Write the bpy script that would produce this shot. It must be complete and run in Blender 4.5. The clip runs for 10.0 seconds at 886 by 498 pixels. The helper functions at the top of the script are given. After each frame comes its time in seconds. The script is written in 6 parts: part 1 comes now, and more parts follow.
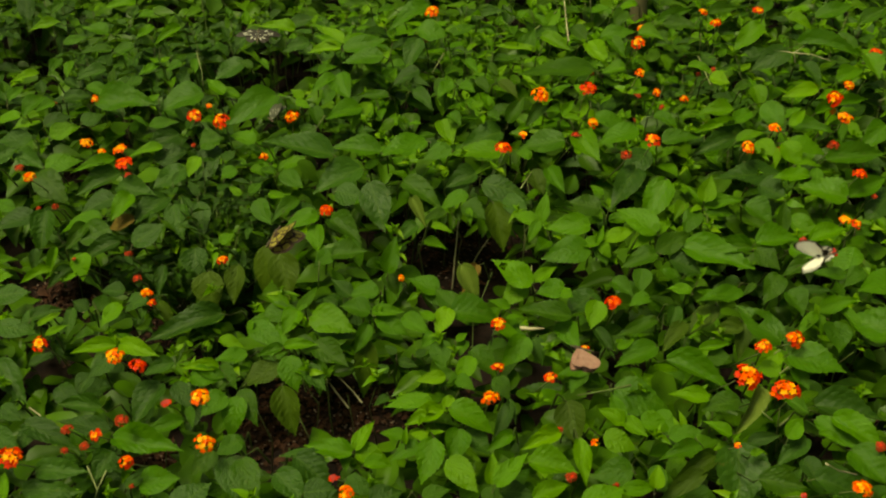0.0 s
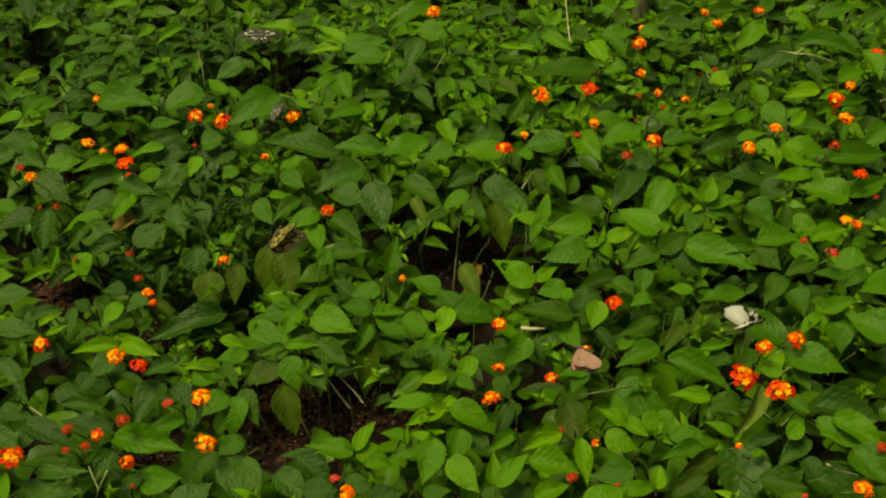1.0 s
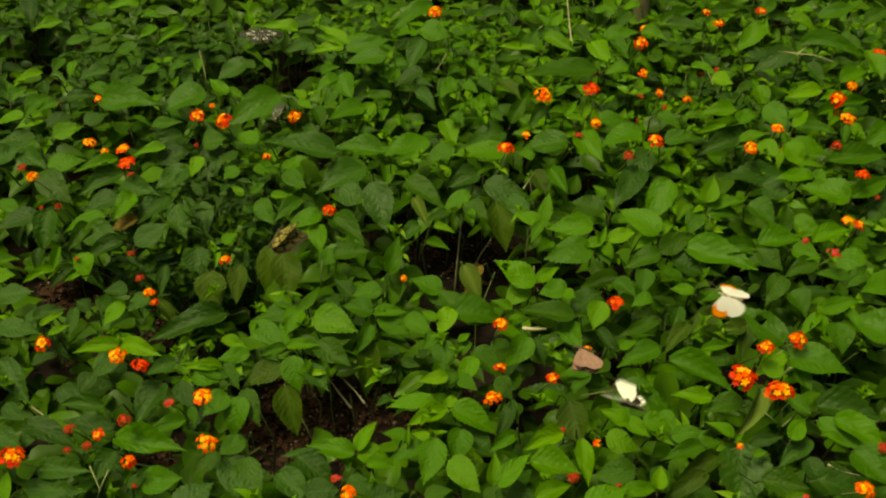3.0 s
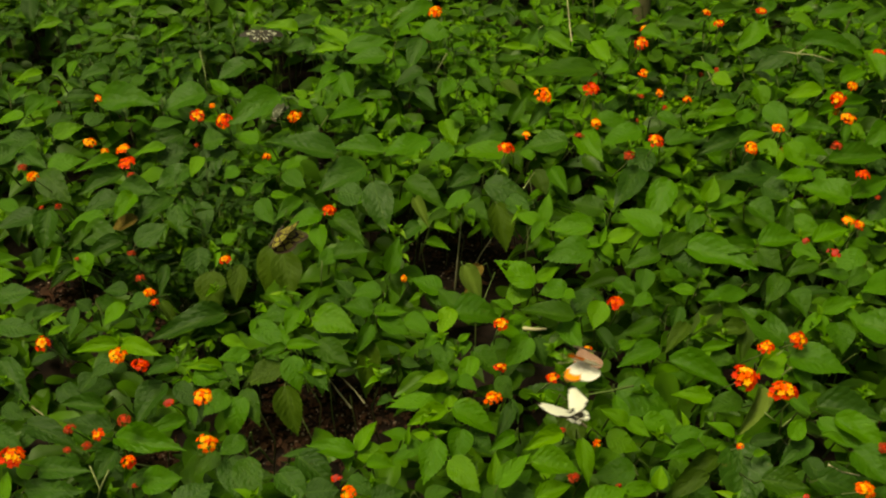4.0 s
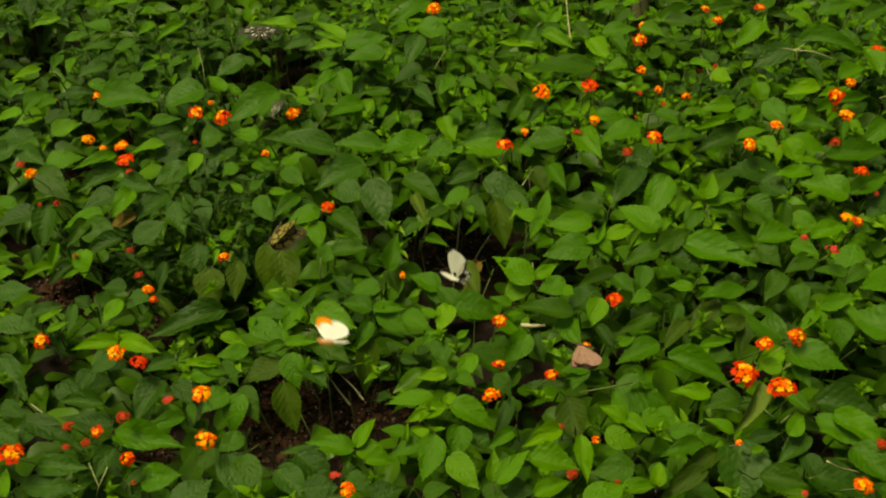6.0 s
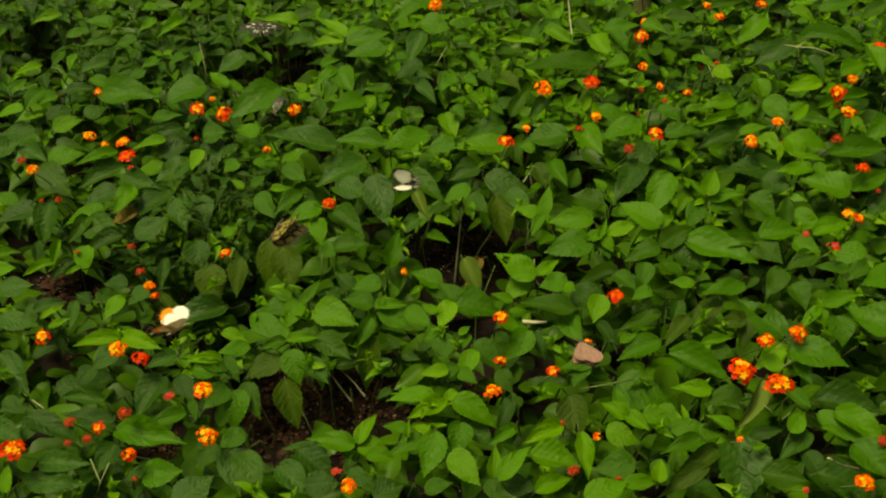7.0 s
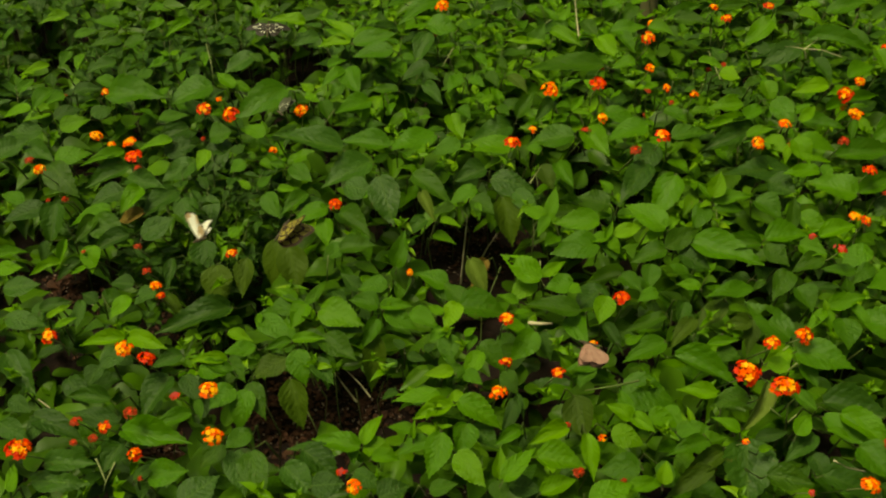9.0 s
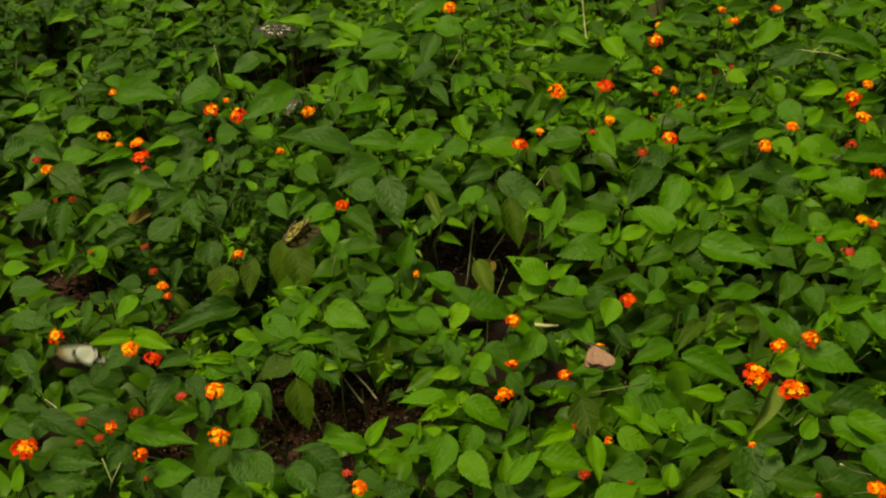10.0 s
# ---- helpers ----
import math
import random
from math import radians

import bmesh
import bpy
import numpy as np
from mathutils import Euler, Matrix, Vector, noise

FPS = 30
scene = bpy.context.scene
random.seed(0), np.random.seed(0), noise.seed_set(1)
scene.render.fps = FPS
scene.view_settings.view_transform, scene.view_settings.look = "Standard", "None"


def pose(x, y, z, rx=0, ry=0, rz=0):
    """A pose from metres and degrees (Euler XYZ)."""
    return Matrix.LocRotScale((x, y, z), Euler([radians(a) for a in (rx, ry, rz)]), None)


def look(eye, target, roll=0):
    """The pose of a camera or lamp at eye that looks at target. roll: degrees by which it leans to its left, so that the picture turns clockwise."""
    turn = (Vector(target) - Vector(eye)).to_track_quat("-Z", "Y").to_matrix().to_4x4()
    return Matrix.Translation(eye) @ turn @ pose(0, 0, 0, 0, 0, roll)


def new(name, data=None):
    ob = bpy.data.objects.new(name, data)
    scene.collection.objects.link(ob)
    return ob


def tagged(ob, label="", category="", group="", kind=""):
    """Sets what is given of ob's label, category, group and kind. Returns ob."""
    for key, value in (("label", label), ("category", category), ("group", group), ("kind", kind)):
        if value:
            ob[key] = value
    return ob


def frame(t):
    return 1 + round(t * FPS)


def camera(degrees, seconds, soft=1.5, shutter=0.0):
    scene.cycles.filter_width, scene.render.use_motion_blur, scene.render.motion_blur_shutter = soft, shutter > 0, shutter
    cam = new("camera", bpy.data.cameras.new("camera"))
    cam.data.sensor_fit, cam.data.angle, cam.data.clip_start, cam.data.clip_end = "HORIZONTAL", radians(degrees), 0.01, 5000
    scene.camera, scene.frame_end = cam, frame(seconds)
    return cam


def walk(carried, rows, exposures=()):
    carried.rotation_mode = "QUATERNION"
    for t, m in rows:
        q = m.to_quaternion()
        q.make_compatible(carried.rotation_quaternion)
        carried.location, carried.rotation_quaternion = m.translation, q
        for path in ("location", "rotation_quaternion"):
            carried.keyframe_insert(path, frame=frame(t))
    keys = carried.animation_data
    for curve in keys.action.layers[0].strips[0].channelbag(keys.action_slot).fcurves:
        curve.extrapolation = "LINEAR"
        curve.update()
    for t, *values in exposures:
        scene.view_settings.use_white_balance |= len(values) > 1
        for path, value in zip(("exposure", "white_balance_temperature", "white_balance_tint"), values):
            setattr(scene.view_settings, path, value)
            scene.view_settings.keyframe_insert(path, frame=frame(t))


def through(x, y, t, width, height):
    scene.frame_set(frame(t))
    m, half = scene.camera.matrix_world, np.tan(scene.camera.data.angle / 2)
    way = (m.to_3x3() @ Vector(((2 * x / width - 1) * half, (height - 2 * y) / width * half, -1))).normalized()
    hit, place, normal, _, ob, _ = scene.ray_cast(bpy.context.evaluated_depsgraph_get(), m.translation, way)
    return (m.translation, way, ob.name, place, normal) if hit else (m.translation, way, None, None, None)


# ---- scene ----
# ------------------------------------------------------------------ camera
cam = camera(40, 10.0, soft=2.15, shutter=0.5)
walk(cam, [
    (0, pose(0, 0, 1.25, 54.393, 0, -0.138)),
    (0.5, pose(0, 0, 1.25, 54.393, 0, -0.106)),
    (1, pose(0, 0, 1.25, 54.397, 0, -0.072)),
    (1.5, pose(0, 0, 1.25, 54.393, 0, -0.047)),
    (2, pose(0, 0, 1.25, 54.388, 0, -0.019)),
    (2.5, pose(0, 0, 1.25, 54.400, 0, 0.000)),
    (4, pose(0, 0, 1.25, 54.404, 0, 0.018)),
    (4.5, pose(0, 0, 1.25, 54.400, 0, -0.006)),
    (5, pose(0, 0, 1.25, 54.388, 0, -0.049)),
    (5.5, pose(0, 0, 1.25, 54.345, 0, -0.073)),
    (7, pose(0, 0, 1.25, 54.084, 0, 0.022)),
    (7.5, pose(0, 0, 1.25, 54.079, 0, 0.065)),
    (8, pose(0, 0, 1.25, 54.091, 0, 0.129)),
    (8.5, pose(0, 0, 1.25, 54.106, 0, 0.248)),
    (9, pose(0, 0, 1.25, 54.132, 0, 0.369)),
    (9.5, pose(0, 0, 1.25, 54.167, 0, 0.498)),
    (10, pose(0, 0, 1.25, 54.207, 0, 0.751)),
], exposures=[(0, 0.31, 8800, -13), (10, 0.31, 8800, -13)])

# ------------------------------------------------------------------ light
world = bpy.data.worlds.new("sky")
scene.world = world
world.use_nodes = True
wn = world.node_tree
sky = wn.nodes.new("ShaderNodeTexSky")
sky.sky_type = "NISHITA"
sky.sun_disc = False
sky.sun_elevation = radians(70)
sky.sun_rotation = radians(-122)
sky.air_density, sky.dust_density, sky.ozone_density = 0.6, 8.0, 0.2
wn.links.new(sky.outputs[0], wn.nodes["Background"].inputs[0])
wn.nodes["Background"].inputs[1].default_value = 0.071
sun = new("sun", bpy.data.lights.new("sun", "SUN"))
sun.data.energy, sun.data.angle, sun.data.color = 3.2, radians(20), (1.0, 0.92, 0.74)
sun.matrix_world = look((-0.80, -0.50, 2.6), (0, 0, 0))


# ------------------------------------------------------------------ materials
class Nodes:
    """A small shorthand for node trees."""

    def __init__(self, name, rough=0.6):
        self.mat = bpy.data.materials.new(name)
        self.mat.use_nodes = True
        self.t = self.mat.node_tree
        self.bsdf = self.t.nodes["Principled BSDF"]
        self.out = self.t.nodes["Material Output"]
        self.bsdf.inputs["Roughness"].default_value = rough

    def node(self, kind, **props):
        n = self.t.nodes.new(kind)
        for k, v in props.items():
            if k == "operation":
                n.operation = v
            elif k == "blend_type":
                n.blend_type = v
            elif k == "data_type":
                n.data_type = v
        return n

    def link(self, a, b):
        self.t.links.new(a, b)

    def math(self, op, a, b=None, clamp=False):
        n = self.node("ShaderNodeMath", operation=op)
        n.use_clamp = clamp
        for i, v in enumerate((a, b)):
            if v is None:
                continue
            if isinstance(v, (int, float)):
                n.inputs[i].default_value = v
            else:
                self.link(v, n.inputs[i])
        return n.outputs[0]

    def ramp(self, fac, stops):
        n = self.node("ShaderNodeValToRGB")
        e = n.color_ramp.elements
        while len(e) < len(stops):
            e.new(0.5)
        for el, (p, c) in zip(e, stops):
            el.position, el.color = p, (*c, 1)
        self.link(fac, n.inputs[0])
        return n.outputs[0]

    def mix(self, fac, a, b, blend="MIX"):
        n = self.node("ShaderNodeMix", data_type="RGBA", blend_type=blend)
        for i, v in ((0, fac), (6, a), (7, b)):
            if isinstance(v, (int, float)):
                n.inputs[i].default_value = v
            elif isinstance(v, tuple):
                n.inputs[i].default_value = (*v, 1)
            else:
                self.link(v, n.inputs[i])
        return n.outputs[2]

    def noise(self, scale, detail=3, coord="Object"):
        tc = self.node("ShaderNodeTexCoord")
        n = self.node("ShaderNodeTexNoise")
        n.inputs["Scale"].default_value, n.inputs["Detail"].default_value = scale, detail
        self.link(tc.outputs[coord], n.inputs["Vector"])
        return n.outputs[0]

    def bump(self, height, strength=0.3, distance=0.002):
        n = self.node("ShaderNodeBump")
        n.inputs["Strength"].default_value, n.inputs["Distance"].default_value = strength, distance
        self.link(height, n.inputs["Height"])
        self.link(n.outputs[0], self.bsdf.inputs["Normal"])
        return n.outputs[0]


def leaf_material(name, stops, rough=0.42, through=0.3, glow=(0.16, 0.34, 0.02), veins=True, island=False, mottle=(0.098, 0.168, 0.010)):
    """A leaf: green that varies leaf by leaf, paler veins, quilted relief and light that shines through."""
    m = Nodes(name, rough)
    if island:
        rnd = m.node("ShaderNodeNewGeometry").outputs["Random Per Island"]
    else:
        rnd = m.node("ShaderNodeObjectInfo").outputs["Random"]
    col = m.ramp(rnd, stops)
    mottled = m.noise(5.0 if veins else 60.0, 4)
    col = m.mix(m.math("MULTIPLY", mottled, 0.38), col, mottle)
    if veins:
        tc = m.node("ShaderNodeTexCoord")
        xyz = m.node("ShaderNodeSeparateXYZ")
        m.link(tc.outputs["Object"], xyz.inputs[0])
        ax = m.math("ABSOLUTE", xyz.outputs[0])
        run = m.math("SUBTRACT", xyz.outputs[1], m.math("MULTIPLY", ax, 0.62))
        wave = m.math("SINE", m.math("ADD", m.math("MULTIPLY", run, 46.0), m.math("MULTIPLY", mottled, 2.5)))
        swell = m.math("MULTIPLY", m.math("ADD", wave, 1.0), 0.5)
        side = m.math("POWER", swell, 5.0)
        mid = m.math("SUBTRACT", 1.0, m.math("MULTIPLY", ax, 26.0), True)
        vein = m.math("MAXIMUM", m.math("MULTIPLY", side, 0.35), mid)
        col = m.mix(m.math("MULTIPLY", vein, 0.16), col, (0.15, 0.26, 0.03))
        quilt = m.math("ADD", m.math("MULTIPLY", m.math("MAXIMUM", swell, mid), -0.14), m.math("MULTIPLY", m.noise(22.0, 2), 0.45))
        m.bump(m.math("ADD", quilt, m.math("MULTIPLY", mottled, 1.6)), 0.55, 0.004)
    else:
        m.bump(mottled, 0.3, 0.002)
    spots = m.ramp(m.noise(11.0 if veins else 90.0, 2), ((0.66, (0, 0, 0)), (0.74, (1, 1, 1))))
    worn = m.math("GREATER_THAN", m.math("FRACT", m.math("MULTIPLY", rnd, 17.0)), 0.72)
    col = m.mix(m.math("MULTIPLY", m.math("MULTIPLY", spots, worn), 0.6), col, (0.11, 0.075, 0.02))
    m.link(col, m.bsdf.inputs["Base Color"])
    m.bsdf.inputs["Specular IOR Level"].default_value = 0.17
    m.link(m.math("ADD", m.math("MULTIPLY", mottled, 0.3), rough - 0.14), m.bsdf.inputs["Roughness"])
    tr = m.node("ShaderNodeBsdfTranslucent")
    m.link(m.mix(0.55, col, glow), tr.inputs[0])
    mx = m.node("ShaderNodeMixShader")
    mx.inputs[0].default_value = through
    m.link(m.bsdf.outputs[0], mx.inputs[1])
    m.link(tr.outputs[0], mx.inputs[2])
    m.link(mx.outputs[0], m.out.inputs[0])
    return m.mat


def plain(name, color, rough=0.6, vary=None, scale=40.0, bump=0.0, through=0.0):
    """A surface of one colour with a second one in patches."""
    m = Nodes(name, rough)
    n = m.noise(scale, 5)
    col = m.mix(m.ramp(n, ((0.35, (0, 0, 0)), (0.7, (1, 1, 1)))), color, vary or tuple(c * 0.6 for c in color))
    m.link(col, m.bsdf.inputs["Base Color"])
    m.bsdf.inputs["Specular IOR Level"].default_value = 0.25
    if bump:
        m.bump(n, bump, 0.004)
    if through:
        tr = m.node("ShaderNodeBsdfTranslucent")
        m.link(col, tr.inputs[0])
        mx = m.node("ShaderNodeMixShader")
        mx.inputs[0].default_value = through
        m.link(m.bsdf.outputs[0], mx.inputs[1])
        m.link(tr.outputs[0], mx.inputs[2])
        m.link(mx.outputs[0], m.out.inputs[0])
    return m.mat


LEAF = {
    "n": leaf_material("leaf_green", ((0.0, (0.011, 0.046, 0.0012)), (0.35, (0.022, 0.090, 0.0016)), (0.75, (0.040, 0.140, 0.002)), (1.0, (0.080, 0.200, 0.003)))),
    "y": leaf_material("leaf_young", ((0.0, (0.045, 0.150, 0.002)), (0.5, (0.075, 0.215, 0.003)), (1.0, (0.125, 0.28, 0.006))), 0.45, 0.34),
    # dark green of old leaves; the dim left and back get it as shade
    "d": leaf_material("leaf_old_or_shaded", ((0.0, (0.009, 0.034, 0.002)), (1.0, (0.024, 0.074, 0.005))), 0.44, 0.16, mottle=(0.045, 0.092, 0.007)),
    # olive drooping leaves; the shade they hang in is put into the colour
    "h": leaf_material("leaf_drooping_shaded", ((0.0, (0.022, 0.050, 0.002)), (1.0, (0.042, 0.080, 0.003))), 0.55, 0.22, mottle=(0.065, 0.095, 0.008)),
    "b": leaf_material("leaf_dead", ((0.0, (0.085, 0.035, 0.010)), (1.0, (0.12, 0.055, 0.015))), 0.7, 0.15, (0.3, 0.12, 0.03)),
    "c": leaf_material("leaf_curled", ((0.0, (0.14, 0.20, 0.035)), (1.0, (0.17, 0.22, 0.05))), 0.5, 0.35),
}
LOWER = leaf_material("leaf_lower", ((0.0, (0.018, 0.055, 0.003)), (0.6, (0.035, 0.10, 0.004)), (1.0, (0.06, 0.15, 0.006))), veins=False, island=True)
YOUNG = leaf_material("leaf_tip", ((0.0, (0.055, 0.160, 0.003)), (0.6, (0.095, 0.235, 0.005)), (1.0, (0.16, 0.30, 0.012))), 0.5, 0.34, veins=False, island=True)
STEM = plain("green_stem", (0.075, 0.12, 0.022), 0.6, (0.06, 0.055, 0.025), 30)
PALE_STEM = plain("pale_stem", (0.22, 0.26, 0.10), 0.6, (0.16, 0.18, 0.07), 40)
STRAW = plain("dry_straw", (0.48, 0.43, 0.28), 0.7, (0.30, 0.26, 0.15), 60)
BARK = plain("bark", (0.13, 0.12, 0.055), 0.85, (0.06, 0.055, 0.025), 25, 0.8)
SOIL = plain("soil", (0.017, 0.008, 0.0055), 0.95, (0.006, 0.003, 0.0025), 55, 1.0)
LITTER = plain("leaf_litter", (0.075, 0.030, 0.015), 0.85, (0.03, 0.014, 0.009), 50, 0.4)
PEBBLE = plain("pebble", (0.34, 0.25, 0.20), 0.7, (0.10, 0.08, 0.07), 60, 0.3)
PETAL = {
    "yellow": plain("petal_yellow", (1.0, 0.58, 0.04), 0.5, (1.0, 0.46, 0.02), 5, 0, 0.4),
    "orange": plain("petal_orange", (0.95, 0.17, 0.005), 0.5, (0.92, 0.10, 0.005), 5, 0, 0.4),
    "red": plain("petal_red", (0.80, 0.045, 0.005), 0.5, (0.70, 0.025, 0.005), 5, 0, 0.4),
    "dull": plain("petal_dull_red", (0.42, 0.035, 0.008), 0.6, (0.34, 0.05, 0.01), 5, 0, 0.3),
    "pink": plain("petal_pink", (0.62, 0.09, 0.07), 0.5, (0.5, 0.05, 0.05), 5, 0, 0.4),
}


# ------------------------------------------------------------------ mesh helpers
def mesh_of(name, verts, faces, mats, index=None, smooth=True):
    me = bpy.data.meshes.new(name)
    me.from_pydata(verts, [], faces)
    for m in mats if isinstance(mats, (list, tuple)) else [mats]:
        me.materials.append(m)
    if index:
        me.polygons.foreach_set("material_index", index)
    if smooth:
        me.polygons.foreach_set("use_smooth", [True] * len(faces))
    me.update()
    return me


def child(name, me, parent, m, label=""):
    ob = new(name, me)
    ob.parent = parent
    ob.matrix_basis = m
    return tagged(ob, label) if label else ob


def tube(verts, faces, pts, radii, sides=5):
    """Adds a tapered tube along pts to verts and faces."""
    pts = [Vector(p) for p in pts]
    start = len(verts)
    for i, p in enumerate(pts):
        d = (pts[min(i + 1, len(pts) - 1)] - pts[max(i - 1, 0)]).normalized()
        a = d.orthogonal().normalized()
        b = d.cross(a)
        for k in range(sides):
            w = 2 * math.pi * k / sides
            verts.append(p + (a * math.cos(w) + b * math.sin(w)) * radii[i])
    for i in range(len(pts) - 1):
        for k in range(sides):
            j = start + i * sides
            faces.append((j + k, j + (k + 1) % sides, j + sides + (k + 1) % sides, j + sides + k))
    faces.append(tuple(start + (len(pts) - 1) * sides + k for k in range(sides)))


def half_width(s):
    """Half the width of a unit leaf at s along its midrib: ovate, widest below the middle, drawn out to a point."""
    return 0.5 * (s ** 0.70 * (1 - s) ** 1.25) / 0.2800


def leaf_shape(seed, droop, fold, wave, rows=(0.06, 0.20, 0.38, 0.58, 0.80), tooth=0.0):
    """A unit leaf: base at the origin, tip at y = 1, one wide, folded on its midrib, each half domed, arched, its edge toothed."""
    rng = random.Random(seed)
    verts = [(0, 0, 0)]
    skew = rng.uniform(-0.07, 0.07)
    ph = rng.uniform(0, 6)
    lean = rng.uniform(-0.10, 0.10)
    twist = rng.uniform(-0.25, 0.25)
    curl = rng.uniform(0.0, 0.14)
    for i, s in enumerate(rows):
        hw = half_width(s) * rng.uniform(0.98, 1.02) + tooth * (1 if i % 2 else -1)
        for c in (-1, -0.5, 0, 0.5, 1):
            x = c * hw * (1 + lean * c) + skew * math.sin(math.pi * s)
            z = -droop * s * s + fold * abs(c) * hw - curl * c * c * hw + twist * c * hw * s
            z += wave * math.sin(9 * s + ph + 1.5 * c) * abs(c) * min(1, 4 * hw)
            verts.append((x, s + tooth * abs(c) * (i % 2) - 0.05 * c * c * (1 - s), z))
    verts.append((0, 1, -droop * 1.05))
    faces = [(0, 1 + k + 1, 1 + k) for k in range(4)]
    for r in range(len(rows) - 1):
        for k in range(4):
            j = 1 + r * 5 + k
            faces.append((j, j + 1, j + 6, j + 5))
    n = len(verts) - 1
    faces += [(n - 5 + k, n - 4 + k, n) for k in range(4)]
    return verts, faces


BENDS = [(i, (0.05, 0.14, 0.24, 0.36, 0.10, 0.18)[i % 6], (0.22, 0.40, 0.30, 0.52, 0.26)[i % 5], (0.02, 0.045, 0.03)[i % 3]) for i in range(18)]
FINE_ROWS = [0.02 + 0.95 * k / 21 for k in range(22)]
SHAPES = [leaf_shape(*b) for b in BENDS]
FINE_SHAPES = [leaf_shape(*b, FINE_ROWS, 0.015) for b in BENDS]
LEAF_MESH = {k: [mesh_of("leaf", v, f, m) for v, f in FINE_SHAPES] for k, m in LEAF.items()}
cv, cf = leaf_shape(77, 0.25, 0.75, 0.03, FINE_ROWS, 0.01)


def bitten(kind, seed, rows, sides):
    """A leaf with a hole eaten into it."""
    v, f = leaf_shape(*BENDS[seed], FINE_ROWS, 0.015)
    gone = {4 + r * 4 + k for r in rows for k in sides}
    return mesh_of("leaf", v, [q for i, q in enumerate(f) if i not in gone], LEAF[kind])


LEAF_MESH["hole"] = [bitten("n", 4, (10, 11, 12, 13), (2,))]
LEAF_MESH["holes"] = [bitten("y", 10, (14, 15, 16), (1, 2))]
LEAF_MESH["c"] = [mesh_of("leaf", cv, cf, LEAF["c"])]

# ------------------------------------------------------------------ ground
# bare patches: where they open in the leaves, half-widths, and the same lean towards the light
PATCHES = ((-0.120, 1.027, 0.078, 0.047), (-0.196, 1.017, 0.036, 0.056), (-0.310, 0.968, 0.035, 0.024), (-0.496, 1.255, 0.052, 0.034),
           (-0.345, 1.231, 0.025, 0.045), (0.012, 1.356, 0.058, 0.064), (0.042, 1.279, 0.034, 0.037), (-0.093, 1.376, 0.023, 0.038),
           (-0.039, 1.243, 0.029, 0.017), (-0.730, 1.959, 0.048, 0.076), (-0.606, 1.491, 0.033, 0.027), (-0.601, 1.376, 0.020, 0.027),
           (0.048, 1.110, 0.024, 0.067), (0.060, 1.169, 0.035, 0.015), (0.218, 1.194, 0.020, 0.029), (0.207, 1.533, 0.025, 0.044),
           (0.080, 1.522, 0.059, 0.034), (0.376, 0.964, 0.016, 0.023), (0.436, 0.955, 0.019, 0.017), (0.511, 1.121, 0.034, 0.029),
           (0.467, 1.085, 0.030, 0.018), (-0.306, 1.883, 0.083, 0.076), (-0.458, 1.080, 0.030, 0.055), (-0.211, 1.142, 0.024, 0.019))


def bare(x, y, z):
    """How far a place lies inside a bare patch: below 1 is inside. Only the first few open down to the soil."""
    s = 1 + 0.2887 * (1 - z / 0.28)
    return min(((x / s - a) / c) ** 2 + ((y / s - b) / d) ** 2 for a, b, c, d in (PATCHES if z > 0.11 else PATCHES[:7]))


def soil_height(x, y):
    v = Vector((x, y, 0))
    return 0.018 * noise.noise(v * 6) + 0.010 * noise.noise(v * 21) + 0.005 * noise.noise(v * 60)


def make_ground():
    verts, faces = [], []
    nx, ny = 150, 130
    xs = [-1.5 + 3.0 * i / nx for i in range(nx + 1)]
    ys = [0.4 + 2.9 * j / ny for j in range(ny + 1)]
    xs = [-600, -60, -8, -3] + xs + [3, 8, 60, 600]
    ys = [-600, -60, -6, -1] + ys + [5, 9, 60, 600]
    for y in ys:
        for x in xs:
            near = abs(x) < 1.6 and 0.3 < y < 3.4
            verts.append((x, y, soil_height(x, y) if near else 0.0))
    w = len(xs)
    for j in range(len(ys) - 1):
        for i in range(w - 1):
            faces.append((j * w + i, j * w + i + 1, (j + 1) * w + i + 1, (j + 1) * w + i))
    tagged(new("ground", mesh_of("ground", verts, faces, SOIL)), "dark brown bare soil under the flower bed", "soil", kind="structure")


make_ground()

# ------------------------------------------------------------------ plants
rng = random.Random(11)
PLANTS = []


def make_plants():
    """Crowns of the shrubs, about a hand and a half apart."""
    y = 0.66
    row = 0
    while y < 3.35:
        x = -1.85 + (0.12 if row % 2 else 0)
        while x < 1.9:
            px, py = x + rng.uniform(-0.05, 0.05), y + rng.uniform(-0.05, 0.05)
            e = new("lantana_plant")
            e.empty_display_size = 0.05
            e.location = (px, py, 0)
            PLANTS.append([px, py, e, [], [], [], [], 0, [], []])
            x += 0.25
        y += 0.22
        row += 1


make_plants()


def nearest(x, y):
    return min(PLANTS, key=lambda p: (p[0] - x) ** 2 + (p[1] - y) ** 2)


